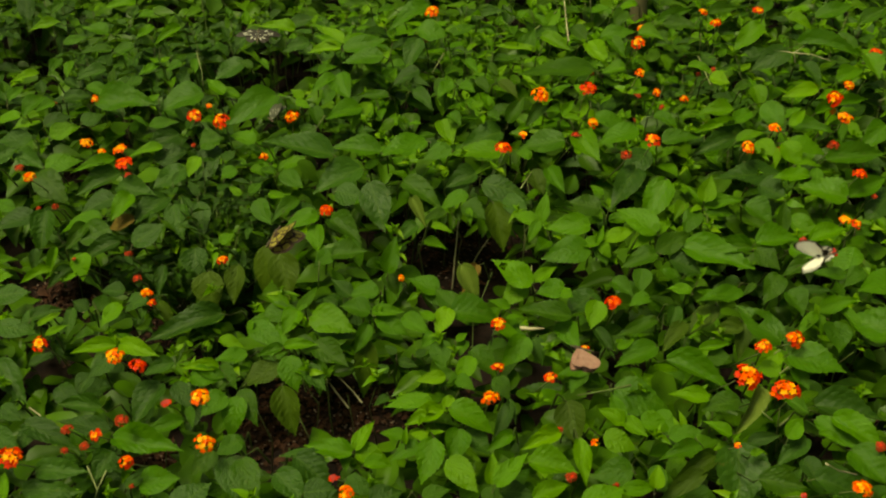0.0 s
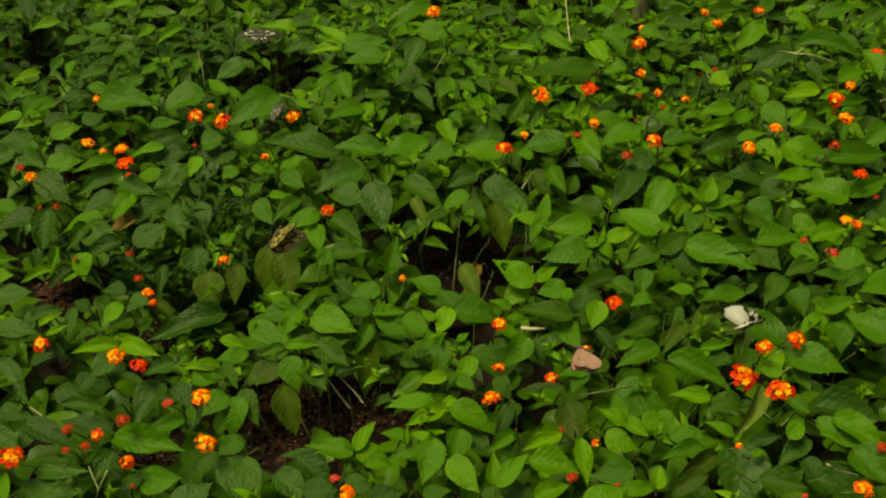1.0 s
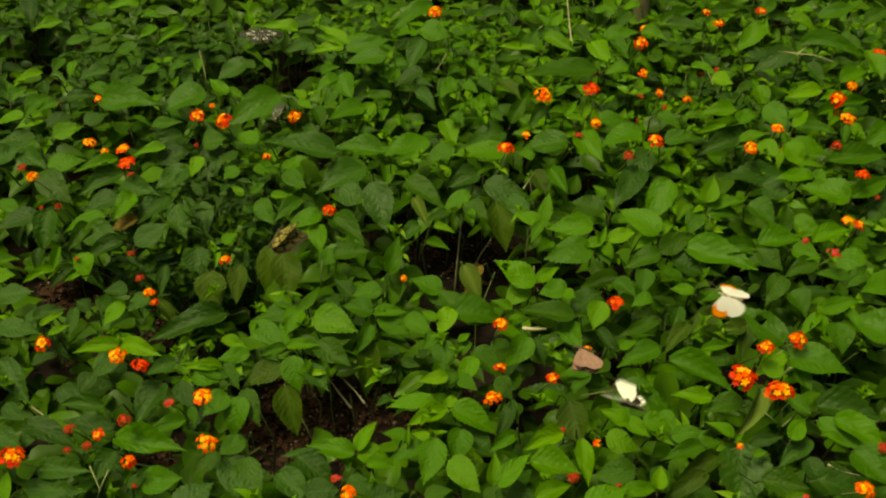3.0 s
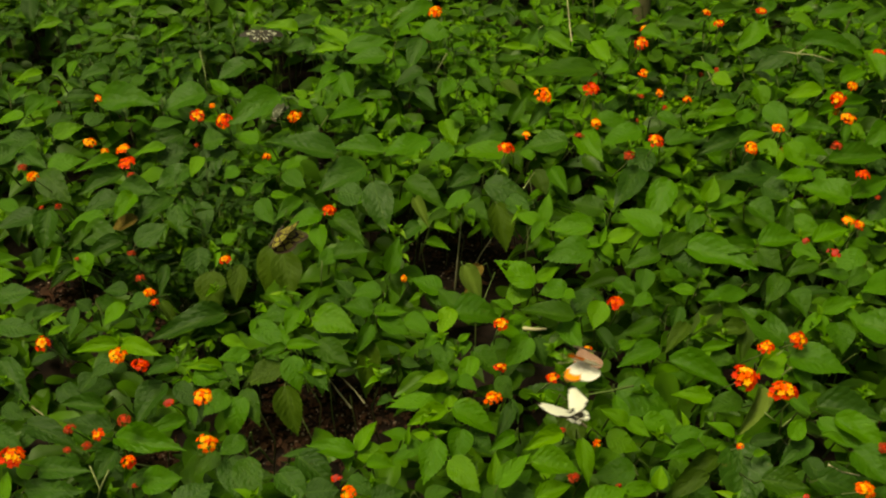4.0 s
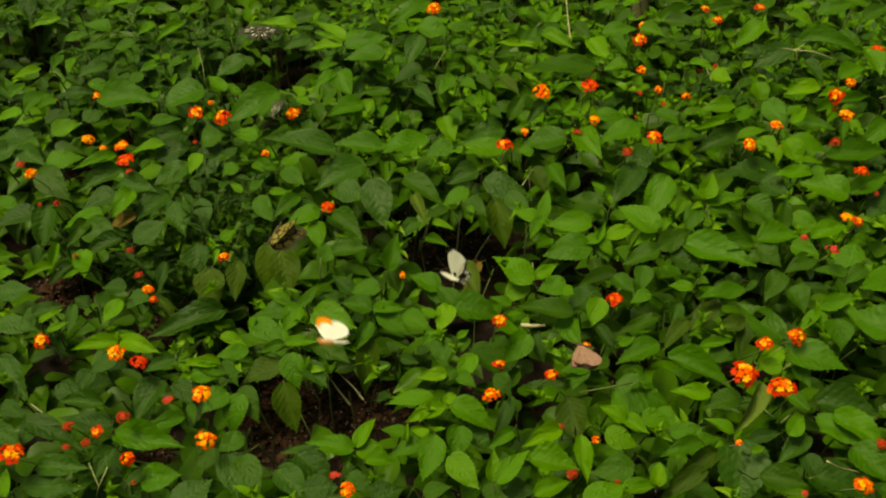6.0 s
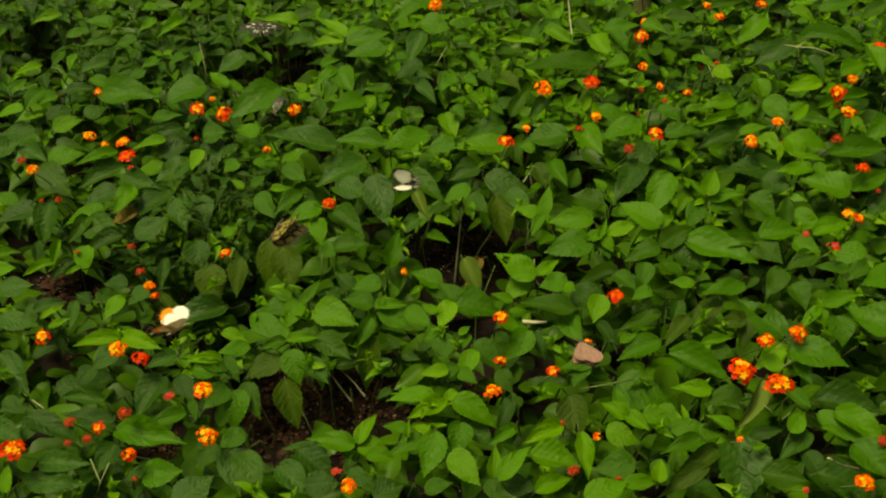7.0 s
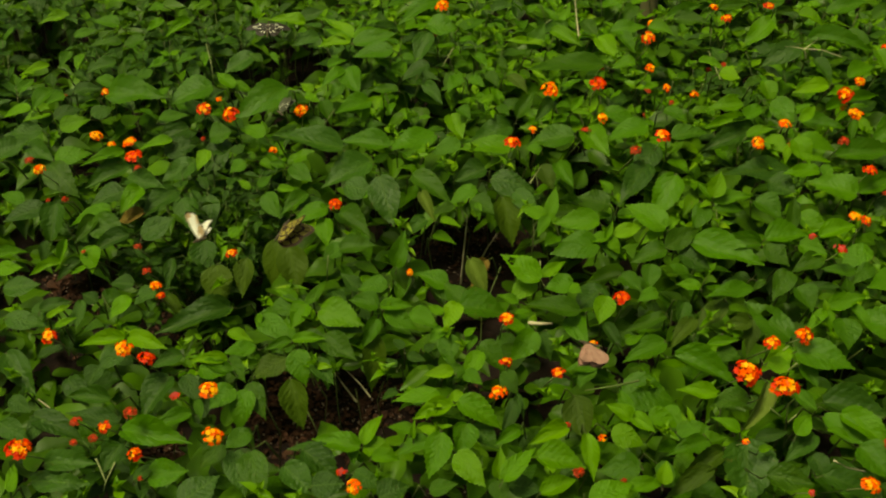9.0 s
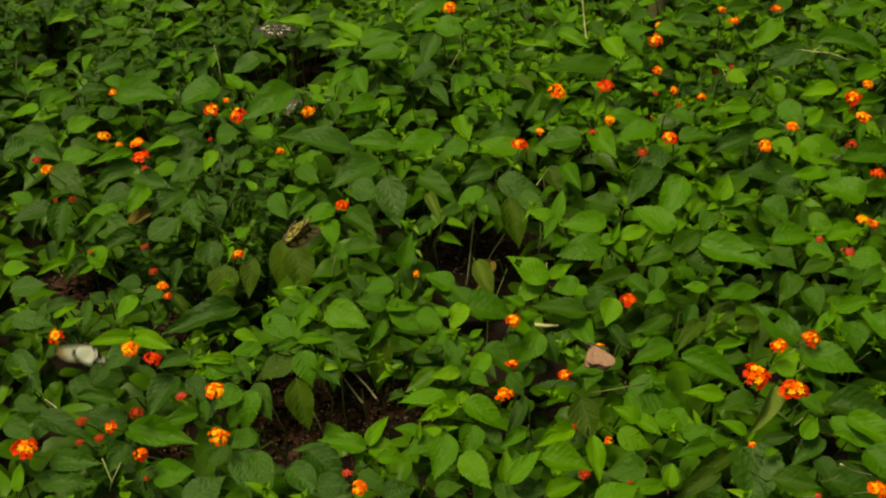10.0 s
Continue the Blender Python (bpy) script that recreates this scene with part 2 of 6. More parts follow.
def leaf(x, y, z, rx, ry, rz, length, width, kind):
    """One broad leaf with its stalk, on the nearest shrub."""
    p = nearest(x, y)
    m = Matrix.LocRotScale((x - p[0], y - p[1], z), Euler((radians(rx), radians(ry), radians(rz))), (width, length, length))
    child("leaf", rng.choice(LEAF_MESH[kind]), p[2], m)
    back = m.to_3x3() @ Vector((0, -0.12, -0.02))
    a = Vector((x - p[0], y - p[1], z))
    b = a + back + Vector((0, 0, -0.006))
    foot = b + Vector((rng.uniform(-0.02, 0.02), 0.055, -0.065))
    sv, sf = [], []
    tube(sv, sf, (a, b, (b + foot) / 2 + Vector((0, 0.01, 0.01)), foot), (0.0008, 0.0010, 0.0012, 0.0013), 4)
    child("leaf_stalk", mesh_of("leaf_stalk", sv, sf, STEM), p[2], pose(0, 0, 0))


def canopy(x, y):
    """Height of the leaf cover."""
    v = Vector((x, y, 3.0))
    h = 0.262 + 0.035 * noise.noise(v * 3.2) + 0.02 * noise.noise(v * 9)
    return h


def shoot(px, py, top, size, kinds, as_parts):
    """A shoot: a stem and crossed pairs of leaves, smaller towards the tip."""
    p = nearest(px, py)
    foot = Vector(((px - p[0]) * 0.4, (py - p[1]) * 0.4, 0.0))
    tip = Vector((px - p[0], py - p[1], top))
    if any(bare(px + (foot.x - tip.x) * q, py + (foot.y - tip.y) * q, top * (1 - q)) < 1.7 for q in (0.3, 0.6, 0.9)):
        foot = Vector((tip.x, tip.y + 0.05, 0.0))
    midp = foot.lerp(tip, 0.55) + Vector((rng.uniform(-0.02, 0.02), rng.uniform(-0.02, 0.02), 0.02))
    if as_parts:
        sv, sf = [], []
        tube(sv, sf, (foot, midp, tip), (0.0012, 0.0010, 0.0008), 4)
        child("stem", mesh_of("stem", sv, sf, STEM), p[2], pose(0, 0, 0))
    else:
        tube(p[3], p[4], (foot, midp, tip), (0.0012, 0.0010, 0.0008), 4)
    turn = rng.uniform(0, 360)
    down = (tip - midp).normalized()
    for k in range(rng.choice((4, 5, 5))):
        at = tip - down * (0.0, 0.004, 0.022, 0.046, 0.072)[k]
        ln = size * (0.24, 0.46, 0.80, 1.0, 1.05)[k] * rng.uniform(0.85, 1.15)
        for side in (0, 180):
            yaw = turn + 90 * k + side + rng.uniform(-18, 18)
            pitch = (62, 38, 18, 2, -16)[k] + rng.uniform(-16, 16)
            if bare(px, py, at.z) < 1.25:
                continue
            m = Matrix.Translation(at) @ Euler((radians(pitch), radians(rng.uniform(-14, 14)), radians(yaw))).to_matrix().to_4x4()
            m = m @ Matrix.Translation((0, 0.006, 0)) @ Matrix.Diagonal((ln * rng.uniform(0.54, 0.70), ln, ln, 1))
            end = m @ Vector((0, 0.7, 0))
            if bare(p[0] + end.x, p[1] + end.y, end.z) < 0.95:
                continue
            if as_parts and k:
                # no young tone on the left: shade there is put into the colour
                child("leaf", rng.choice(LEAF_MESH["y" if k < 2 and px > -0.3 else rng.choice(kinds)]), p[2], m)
            else:
                add_lower(p, m)


def add_lower(p, m):
    v, f = rng.choice(SHAPES)
    n = len(p[5])
    p[5].extend(m @ Vector(a) for a in v)
    p[6].extend(tuple(i + n for i in q) for q in f)


def in_view(x, y, edge=0.04):
    return 0.86 < y < 2.26 and abs(x) < 0.10 + 0.40 * y + edge


def fill_bed():
    """Shoots all over the bed, fewer parts outside the strip that is walked past."""
    step = 0.064
    y = 0.68
    while y < 3.35:
        x = -1.9
        while x < 1.9:
            px, py = x + rng.uniform(-0.03, 0.03), y + rng.uniform(-0.03, 0.03)
            x += step * (1.0 if in_view(px, py, 0.1) else 1.6)
            if bare(px, py, 0.24) < 1.15:
                continue
            far = min(1.0, max(0.0, (py - 1.62) / 0.3))
            if rng.random() < (0.66 if px < -0.22 else 0.5 if px < 0.05 else 0.38) * (1 - far):
                continue
            top = canopy(px, py) - 0.075 * (1 - far) - 0.018 * far
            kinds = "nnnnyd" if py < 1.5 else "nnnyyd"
            # left and far ends are shaded, put in as darker leaf kinds
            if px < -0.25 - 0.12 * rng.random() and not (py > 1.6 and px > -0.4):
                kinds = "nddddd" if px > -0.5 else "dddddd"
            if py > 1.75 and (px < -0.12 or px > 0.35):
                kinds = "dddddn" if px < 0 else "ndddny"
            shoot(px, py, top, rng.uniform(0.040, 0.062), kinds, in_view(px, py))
        y += step


def fill_tips(count):
    """Unfolding shoot tips: a few tiny crumpled leaves round a bud."""
    done = 0
    while done < count:
        y = rng.uniform(0.88, 2.15)
        x = rng.uniform(-1, 1) * (0.10 + 0.40 * y)
        z = canopy(x, y) + rng.uniform(0.0, 0.03)
        if bare(x, y, z) < 1.3 or (x < -0.2 and rng.random() < 0.5):
            done += 0.2
            continue
        done += 1
        p = nearest(x, y)
        turn, lean = rng.uniform(0, 6.28), Euler((rng.uniform(-0.3, 0.3), rng.uniform(-0.3, 0.3), 0)).to_matrix().to_4x4()
        for k, (size, pitch) in enumerate(((0.007, 72), (0.012, 48), (0.019, 26))):
            for side in (0, math.pi):
                ln = size * rng.uniform(0.8, 1.25)
                m = Matrix.Translation((x - p[0], y - p[1], z - 0.005 * k)) @ lean @ Euler((radians(pitch + rng.uniform(-14, 14)), rng.uniform(-0.3, 0.3), turn + 1.57 * k + side)).to_matrix().to_4x4()
                m = m @ Matrix.Diagonal((ln * rng.uniform(0.42, 0.6), ln, ln * 1.6, 1))
                v, f = rng.choice(SHAPES)
                n = len(p[8])
                p[8].extend(m @ Vector(a) for a in v)
                p[9].extend(tuple(i + n for i in q) for q in f)


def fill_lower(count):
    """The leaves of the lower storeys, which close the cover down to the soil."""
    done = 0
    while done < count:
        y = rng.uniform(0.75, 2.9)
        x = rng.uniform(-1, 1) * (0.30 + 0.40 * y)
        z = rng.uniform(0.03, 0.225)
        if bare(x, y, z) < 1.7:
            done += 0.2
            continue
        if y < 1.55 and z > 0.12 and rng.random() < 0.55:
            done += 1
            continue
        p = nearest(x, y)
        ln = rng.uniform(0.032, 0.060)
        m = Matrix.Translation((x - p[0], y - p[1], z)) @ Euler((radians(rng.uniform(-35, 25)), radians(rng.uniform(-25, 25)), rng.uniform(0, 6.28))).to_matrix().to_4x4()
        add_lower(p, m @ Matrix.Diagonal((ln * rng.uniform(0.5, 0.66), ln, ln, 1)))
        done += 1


def fill_rest(count):
    """Lower leaves in the outer parts of the bed."""
    for k in range(count):
        x, y = rng.uniform(-1.95, 1.95), rng.uniform(0.6, 3.4)
        if in_view(x, y, 0.15):
            continue
        p = nearest(x, y)
        ln = rng.uniform(0.035, 0.065)
        m = Matrix.Translation((x - p[0], y - p[1], rng.uniform(0.03, 0.22))) @ Euler((radians(rng.uniform(-35, 25)), radians(rng.uniform(-25, 25)), rng.uniform(0, 6.28))).to_matrix().to_4x4()
        add_lower(p, m @ Matrix.Diagonal((ln * 0.58, ln, ln, 1)))


fill_bed()
fill_lower(9000)
fill_tips(190)
fill_rest(4200)

def fine_shrub():
    """A darker shrub with small leaves on many thin shoots."""
    e = new("fine_leaved_shrub")
    e.empty_display_size = 0.05
    e.location = (-0.36, 1.50, 0)
    tagged(e, "dark green shrub with many small narrow leaves", "shrub")
    sv, sf, lv, lf = [], [], [], []
    count = 0
    for k in range(85):
        a, d = rng.uniform(0, 6.28), math.sqrt(rng.random())
        top = Vector((math.cos(a) * d * 0.13, math.sin(a) * d * 0.17 - 0.02, rng.uniform(0.24, 0.32) - 0.05 * d))
        foot = Vector((top.x * 0.2, top.y * 0.2, 0))
        tube(sv, sf, (foot, foot.lerp(top, 0.6) + Vector((0, 0, 0.02)), top), (0.0018, 0.0013, 0.0007), 4)
        for i in range(10):
            at = top.lerp(foot, 0.035 * i)
            ln = rng.uniform(0.018, 0.034)
            m = Matrix.Translation(at) @ Euler((radians(rng.uniform(-30, 45)), radians(rng.uniform(-25, 25)), rng.uniform(0, 6.28))).to_matrix().to_4x4()
            m = m @ Matrix.Diagonal((ln * 0.45, ln, ln, 1))
            if count < 280 and i < 4:
                child("leaf", rng.choice(LEAF_MESH["d"]), e, m)
                count += 1
            else:
                g, h = rng.choice(SHAPES)
                n = len(lv)
                lv += [m @ Vector(q) for q in g]
                lf += [tuple(j + n for j in q) for q in h]
    child("stem", mesh_of("stem", sv, sf, STEM), e, pose(0, 0, 0))
    tagged(child("lower_leaves", mesh_of("lower_leaves", lv, lf, LOWER), e, pose(0, 0, 0)), kind="stuff")


fine_shrub()

# broad leaves of the upper layer; on the left kind d also paints shade
leaf(-0.600, 1.303, 0.292, 9, 26, -69, 0.037, 0.019, "y")
leaf(-0.595, 1.276, 0.292, 11, 25, -90, 0.037, 0.022, "y")
leaf(-0.521, 1.342, 0.292, -35, -14, 177, 0.042, 0.013, "y")
leaf(-0.557, 1.363, 0.275, -36, -7, -179, 0.033, 0.015, "d")
leaf(-0.514, 1.291, 0.292, -6, -21, 112, 0.044, 0.015, "y")
leaf(-0.498, 1.319, 0.275, -12, -15, 137, 0.041, 0.018, "d")
leaf(-0.482, 1.329, 0.292, -37, 8, 176, 0.037, 0.032, "y")
leaf(-0.478, 1.282, 0.292, -2, -24, 131, 0.023, 0.009, "y")
leaf(-0.441, 1.364, 0.286, -7, -21, 115, 0.053, 0.028, "d")
leaf(-0.582, 1.255, 0.275, 9, 15, -83, 0.048, 0.032, "d")
leaf(-0.415, 1.268, 0.275, 4, -25, 93, 0.031, 0.024, "d")
leaf(-0.454, 1.228, 0.275, 23, -21, 56, 0.024, 0.019, "d")
leaf(-0.408, 1.218, 0.292, -13, -13, 152, 0.037, 0.024, "y")
leaf(-0.385, 1.255, 0.275, -12, -16, 131, 0.032, 0.024, "d")
leaf(-0.522, 1.212, 0.275, 13, 25, -70, 0.041, 0.020, "d")
leaf(-0.501, 1.177, 0.292, 27, 19, -61, 0.033, 0.009, "y")
leaf(-0.486, 1.158, 0.292, 26, 20, -66, 0.029, 0.010, "y")
leaf(-0.475, 1.232, 0.275, -31, -10, -179, 0.040, 0.017, "d")
leaf(-0.561, 1.197, 0.275, 1, 24, -103, 0.052, 0.030, "d")
leaf(-0.529, 1.226, 0.275, -31, 8, -169, 0.031, 0.018, "d")
leaf(-0.396, 1.136, 0.292, 7, -25, 96, 0.055, 0.020, "y")
leaf(-0.390, 1.140, 0.292, 6, 26, -113, 0.053, 0.024, "y")
leaf(-0.382, 1.149, 0.292, 21, -22, 61, 0.016, 0.008, "y")
leaf(-0.395, 1.119, 0.286, -9, -18, 134, 0.036, 0.025, "d")
leaf(-0.282, 1.220, 0.275, 2, -25, 119, 0.099, 0.037, "d")
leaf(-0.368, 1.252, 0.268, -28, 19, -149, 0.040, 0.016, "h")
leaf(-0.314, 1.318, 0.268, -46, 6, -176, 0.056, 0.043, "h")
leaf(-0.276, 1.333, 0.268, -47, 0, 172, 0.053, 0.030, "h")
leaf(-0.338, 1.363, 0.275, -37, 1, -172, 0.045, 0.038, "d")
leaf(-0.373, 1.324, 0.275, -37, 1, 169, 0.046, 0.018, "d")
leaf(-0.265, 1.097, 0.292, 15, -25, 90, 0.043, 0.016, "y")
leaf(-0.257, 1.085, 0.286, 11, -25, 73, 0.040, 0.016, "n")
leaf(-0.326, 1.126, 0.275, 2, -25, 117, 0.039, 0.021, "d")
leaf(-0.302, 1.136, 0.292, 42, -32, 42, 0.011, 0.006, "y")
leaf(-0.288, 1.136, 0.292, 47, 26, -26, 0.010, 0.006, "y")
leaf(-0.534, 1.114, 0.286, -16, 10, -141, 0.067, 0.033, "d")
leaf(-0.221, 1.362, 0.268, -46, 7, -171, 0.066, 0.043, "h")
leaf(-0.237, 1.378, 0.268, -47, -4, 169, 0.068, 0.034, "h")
leaf(-0.145, 1.341, 0.286, -6, -22, 141, 0.037, 0.026, "n")
leaf(-0.147, 1.332, 0.286, 14, 25, -86, 0.049, 0.033, "n")
leaf(-0.069, 1.274, 0.300, 63, 9, -11, 0.049, 0.025, "n")
leaf(-0.070, 1.293, 0.286, -29, 14, -163, 0.033, 0.025, "n")
leaf(-0.081, 1.253, 0.286, -2, -24, 96, 0.038, 0.027, "n")
leaf(-0.117, 1.255, 0.275, 31, -14, 48, 0.035, 0.022, "d")
leaf(-0.003, 1.252, 0.286, 21, -22, 68, 0.043, 0.030, "n")
leaf(-0.018, 1.257, 0.286, -6, 21, -128, 0.041, 0.024, "n")
leaf(-0.181, 1.207, 0.292, 44, 31, -26, 0.039, 0.014, "y")
leaf(-0.185, 1.214, 0.286, -3, -23, 104, 0.058, 0.030, "n")
leaf(-0.236, 1.186, 0.292, -37, -4, 165, 0.019, 0.010, "y")
leaf(-0.194, 1.218, 0.286, 24, -20, 54, 0.036, 0.017, "n")
leaf(-0.181, 1.205, 0.292, -17, -5, 151, 0.036, 0.029, "y")
leaf(-0.235, 1.188, 0.286, -4, 23, -136, 0.055, 0.031, "n")
leaf(-0.271, 1.148, 0.292, -7, 21, -109, 0.033, 0.016, "y")
leaf(-0.190, 1.135, 0.292, 9, 25, -85, 0.041, 0.016, "y")
leaf(-0.193, 1.140, 0.286, -2, -23, 110, 0.033, 0.014, "n")
leaf(-0.236, 1.129, 0.286, 7, -26, 111, 0.041, 0.022, "n")
leaf(-0.160, 1.184, 0.300, 2, 24, -116, 0.060, 0.039, "n")
leaf(-0.160, 1.189, 0.275, -3, 23, -101, 0.059, 0.023, "d")
leaf(-0.090, 1.210, 0.286, 13, -25, 81, 0.039, 0.029, "n")
leaf(-0.134, 1.232, 0.275, 20, -24, 44, 0.027, 0.015, "d")
leaf(-0.086, 1.202, 0.292, 12, 25, -93, 0.041, 0.018, "y")
leaf(-0.080, 1.199, 0.292, 57, 17, -20, 0.018, 0.008, "y")
leaf(-0.081, 1.198, 0.286, -11, 18, -118, 0.046, 0.027, "n")
leaf(-0.047, 1.192, 0.292, -6, 20, -129, 0.042, 0.024, "y")
leaf(-0.008, 1.164, 0.286, -15, -12, 135, 0.023, 0.018, "n")
leaf(-0.008, 1.187, 0.292, 16, -25, 55, 0.023, 0.014, "y")
leaf(0.009, 1.209, 0.292, -14, -13, 164, 0.043, 0.026, "y")
leaf(-0.091, 1.183, 0.286, -28, -18, 162, 0.040, 0.020, "n")
leaf(-0.156, 1.145, 0.286, -7, 20, -126, 0.053, 0.032, "n")
leaf(-0.184, 1.123, 0.286, -27, 4, -162, 0.043, 0.031, "n")
leaf(-0.199, 1.129, 0.268, -8, -19, 128, 0.055, 0.032, "h")
leaf(-0.164, 1.116, 0.275, -15, 11, -139, 0.039, 0.025, "d")
leaf(-0.093, 1.173, 0.268, -51, -4, 179, 0.073, 0.030, "h")
leaf(-0.056, 1.140, 0.275, 26, -18, 45, 0.018, 0.012, "d")
leaf(-0.050, 1.126, 0.275, 6, 26, -115, 0.025, 0.014, "d")
leaf(-0.064, 1.106, 0.275, 30, -15, 49, 0.016, 0.012, "d")
leaf(-0.030, 1.137, 0.275, 22, 21, -54, 0.016, 0.012, "d")
leaf(0.000, 1.152, 0.286, -31, 5, 178, 0.037, 0.029, "n")
leaf(0.016, 1.217, 0.286, 32, -11, 36, 0.035, 0.028, "n")
leaf(0.028, 1.297, 0.295, -44, 18, -163, 0.054, 0.027, "c")
leaf(0.117, 1.249, 0.300, 30, -29, 53, 0.060, 0.035, "holes")
leaf(0.120, 1.266, 0.292, 19, 24, -50, 0.040, 0.017, "y")
leaf(0.202, 1.345, 0.286, 5, -25, 105, 0.067, 0.041, "n")
leaf(0.219, 1.364, 0.286, -30, 11, -172, 0.035, 0.028, "n")
leaf(0.112, 1.262, 0.286, -10, -17, 130, 0.043, 0.030, "n")
leaf(0.161, 1.262, 0.286, 1, -24, 110, 0.040, 0.032, "n")
leaf(0.157, 1.245, 0.292, -9, 19, -127, 0.016, 0.018, "y")
leaf(0.087, 1.209, 0.292, 22, -22, 69, 0.029, 0.014, "y")
leaf(0.014, 1.210, 0.286, 1, 24, -96, 0.062, 0.043, "n")
leaf(0.161, 1.182, 0.300, 12, -25, 84, 0.068, 0.030, "n")
leaf(0.199, 1.213, 0.300, -35, -15, 171, 0.038, 0.029, "y")
leaf(0.204, 1.281, 0.260, -3, -10, 134, 0.056, 0.041, "d")
leaf(0.149, 1.187, 0.286, -12, 15, -154, 0.047, 0.028, "n")
leaf(0.106, 1.159, 0.286, -22, -27, 148, 0.046, 0.032, "n")
leaf(0.116, 1.169, 0.275, -30, 13, -169, 0.034, 0.021, "d")
leaf(0.037, 1.134, 0.286, -15, 12, -134, 0.043, 0.033, "n")
leaf(0.039, 1.113, 0.292, -16, -9, 145, 0.041, 0.023, "y")
leaf(0.019, 1.145, 0.292, 29, 17, -53, 0.017, 0.010, "y")
leaf(0.030, 1.152, 0.286, -14, -13, 165, 0.026, 0.015, "n")
leaf(0.271, 1.192, 0.286, -4, -22, 117, 0.060, 0.020, "n")
leaf(0.292, 1.335, 0.286, -7, -21, 113, 0.052, 0.030, "n")
leaf(0.268, 1.300, 0.286, -31, -7, 178, 0.034, 0.027, "n")
leaf(0.268, 1.242, 0.286, 1, -25, 124, 0.030, 0.020, "n")
leaf(0.225, 1.274, 0.286, -5, 23, -138, 0.036, 0.025, "n")
leaf(0.263, 1.140, 0.286, -7, -20, 120, 0.060, 0.030, "n")
leaf(0.195, 1.187, 0.275, -11, 17, -155, 0.043, 0.017, "d")
leaf(0.178, 1.099, 0.286, 7, -25, 106, 0.042, 0.019, "n")
leaf(0.215, 1.131, 0.292, 17, 24, -60, 0.023, 0.011, "y")
leaf(0.330, 1.349, 0.286, 1, 18, -115, 0.100, 0.043, "n")
leaf(0.312, 1.337, 0.275, -10, 19, -117, 0.047, 0.035, "d")
leaf(0.429, 1.344, 0.286, -11, 16, -136, 0.041, 0.033, "n")
leaf(0.473, 1.339, 0.292, 1, 25, -124, 0.039, 0.030, "y")
leaf(0.498, 1.317, 0.286, -8, -20, 119, 0.048, 0.027, "n")
leaf(0.569, 1.336, 0.286, -6, -21, 126, 0.050, 0.032, "n")
leaf(0.561, 1.296, 0.286, -4, -22, 134, 0.040, 0.023, "n")
leaf(0.534, 1.284, 0.286, 7, -25, 84, 0.045, 0.020, "n")
leaf(0.323, 1.245, 0.292, 8, -25, 83, 0.031, 0.019, "y")
leaf(0.391, 1.251, 0.286, 9, -26, 110, 0.069, 0.025, "n")
leaf(0.412, 1.267, 0.286, -14, -14, 133, 0.025, 0.011, "n")
leaf(0.455, 1.259, 0.275, 15, 25, -87, 0.066, 0.016, "d")
leaf(0.450, 1.250, 0.286, -16, 7, -155, 0.038, 0.035, "n")
leaf(0.446, 1.286, 0.286, -13, -13, 152, 0.052, 0.030, "n")
leaf(0.477, 1.201, 0.292, 18, 23, -72, 0.054, 0.022, "y")
leaf(0.474, 1.199, 0.292, -31, 3, -173, 0.030, 0.017, "y")
leaf(0.473, 1.197, 0.292, -13, -14, 138, 0.040, 0.016, "y")
leaf(0.475, 1.197, 0.292, 58, -11, 16, 0.015, 0.009, "y")
leaf(0.604, 1.271, 0.286, 6, -26, 109, 0.069, 0.042, "n")
leaf(0.564, 1.165, 0.286, 15, -25, 58, 0.061, 0.051, "n")
leaf(0.507, 1.205, 0.292, -15, 9, -154, 0.043, 0.017, "y")
leaf(0.493, 1.187, 0.286, -17, -2, -176, 0.040, 0.039, "n")
leaf(0.415, 1.139, 0.295, 29, -22, 44, 0.070, 0.041, "hole")
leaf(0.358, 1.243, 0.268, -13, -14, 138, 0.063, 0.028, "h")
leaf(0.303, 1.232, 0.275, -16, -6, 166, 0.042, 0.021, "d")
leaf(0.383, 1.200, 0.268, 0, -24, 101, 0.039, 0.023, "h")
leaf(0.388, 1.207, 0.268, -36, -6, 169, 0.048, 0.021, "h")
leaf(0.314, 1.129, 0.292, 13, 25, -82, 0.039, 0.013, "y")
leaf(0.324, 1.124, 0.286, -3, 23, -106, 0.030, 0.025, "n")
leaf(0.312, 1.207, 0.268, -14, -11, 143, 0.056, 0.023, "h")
leaf(0.273, 1.115, 0.286, -3, 22, -121, 0.085, 0.034, "n")
leaf(0.416, 1.108, 0.300, 7, 26, -114, 0.067, 0.044, "n")
leaf(0.408, 1.123, 0.292, -7, -20, 133, 0.044, 0.025, "y")
leaf(-0.420, 1.103, 0.275, -15, -10, 153, 0.032, 0.024, "d")
leaf(-0.454, 1.081, 0.275, -11, 16, -141, 0.046, 0.027, "d")
leaf(-0.396, 1.046, 0.275, 7, -25, 83, 0.051, 0.022, "d")
leaf(-0.330, 1.074, 0.286, -17, -5, 156, 0.060, 0.037, "d")
leaf(-0.311, 1.076, 0.286, -13, 12, -153, 0.041, 0.023, "d")
leaf(-0.290, 1.034, 0.286, -16, 6, -165, 0.027, 0.012, "n")
leaf(-0.374, 0.997, 0.286, 17, -24, 82, 0.059, 0.024, "d")
leaf(-0.294, 1.012, 0.286, 4, -26, 119, 0.048, 0.019, "n")
leaf(-0.365, 0.984, 0.286, 7, 25, -104, 0.083, 0.033, "n")
leaf(-0.477, 1.019, 0.275, -5, 22, -117, 0.066, 0.029, "d")
leaf(-0.251, 1.054, 0.286, -5, -23, 141, 0.037, 0.029, "n")
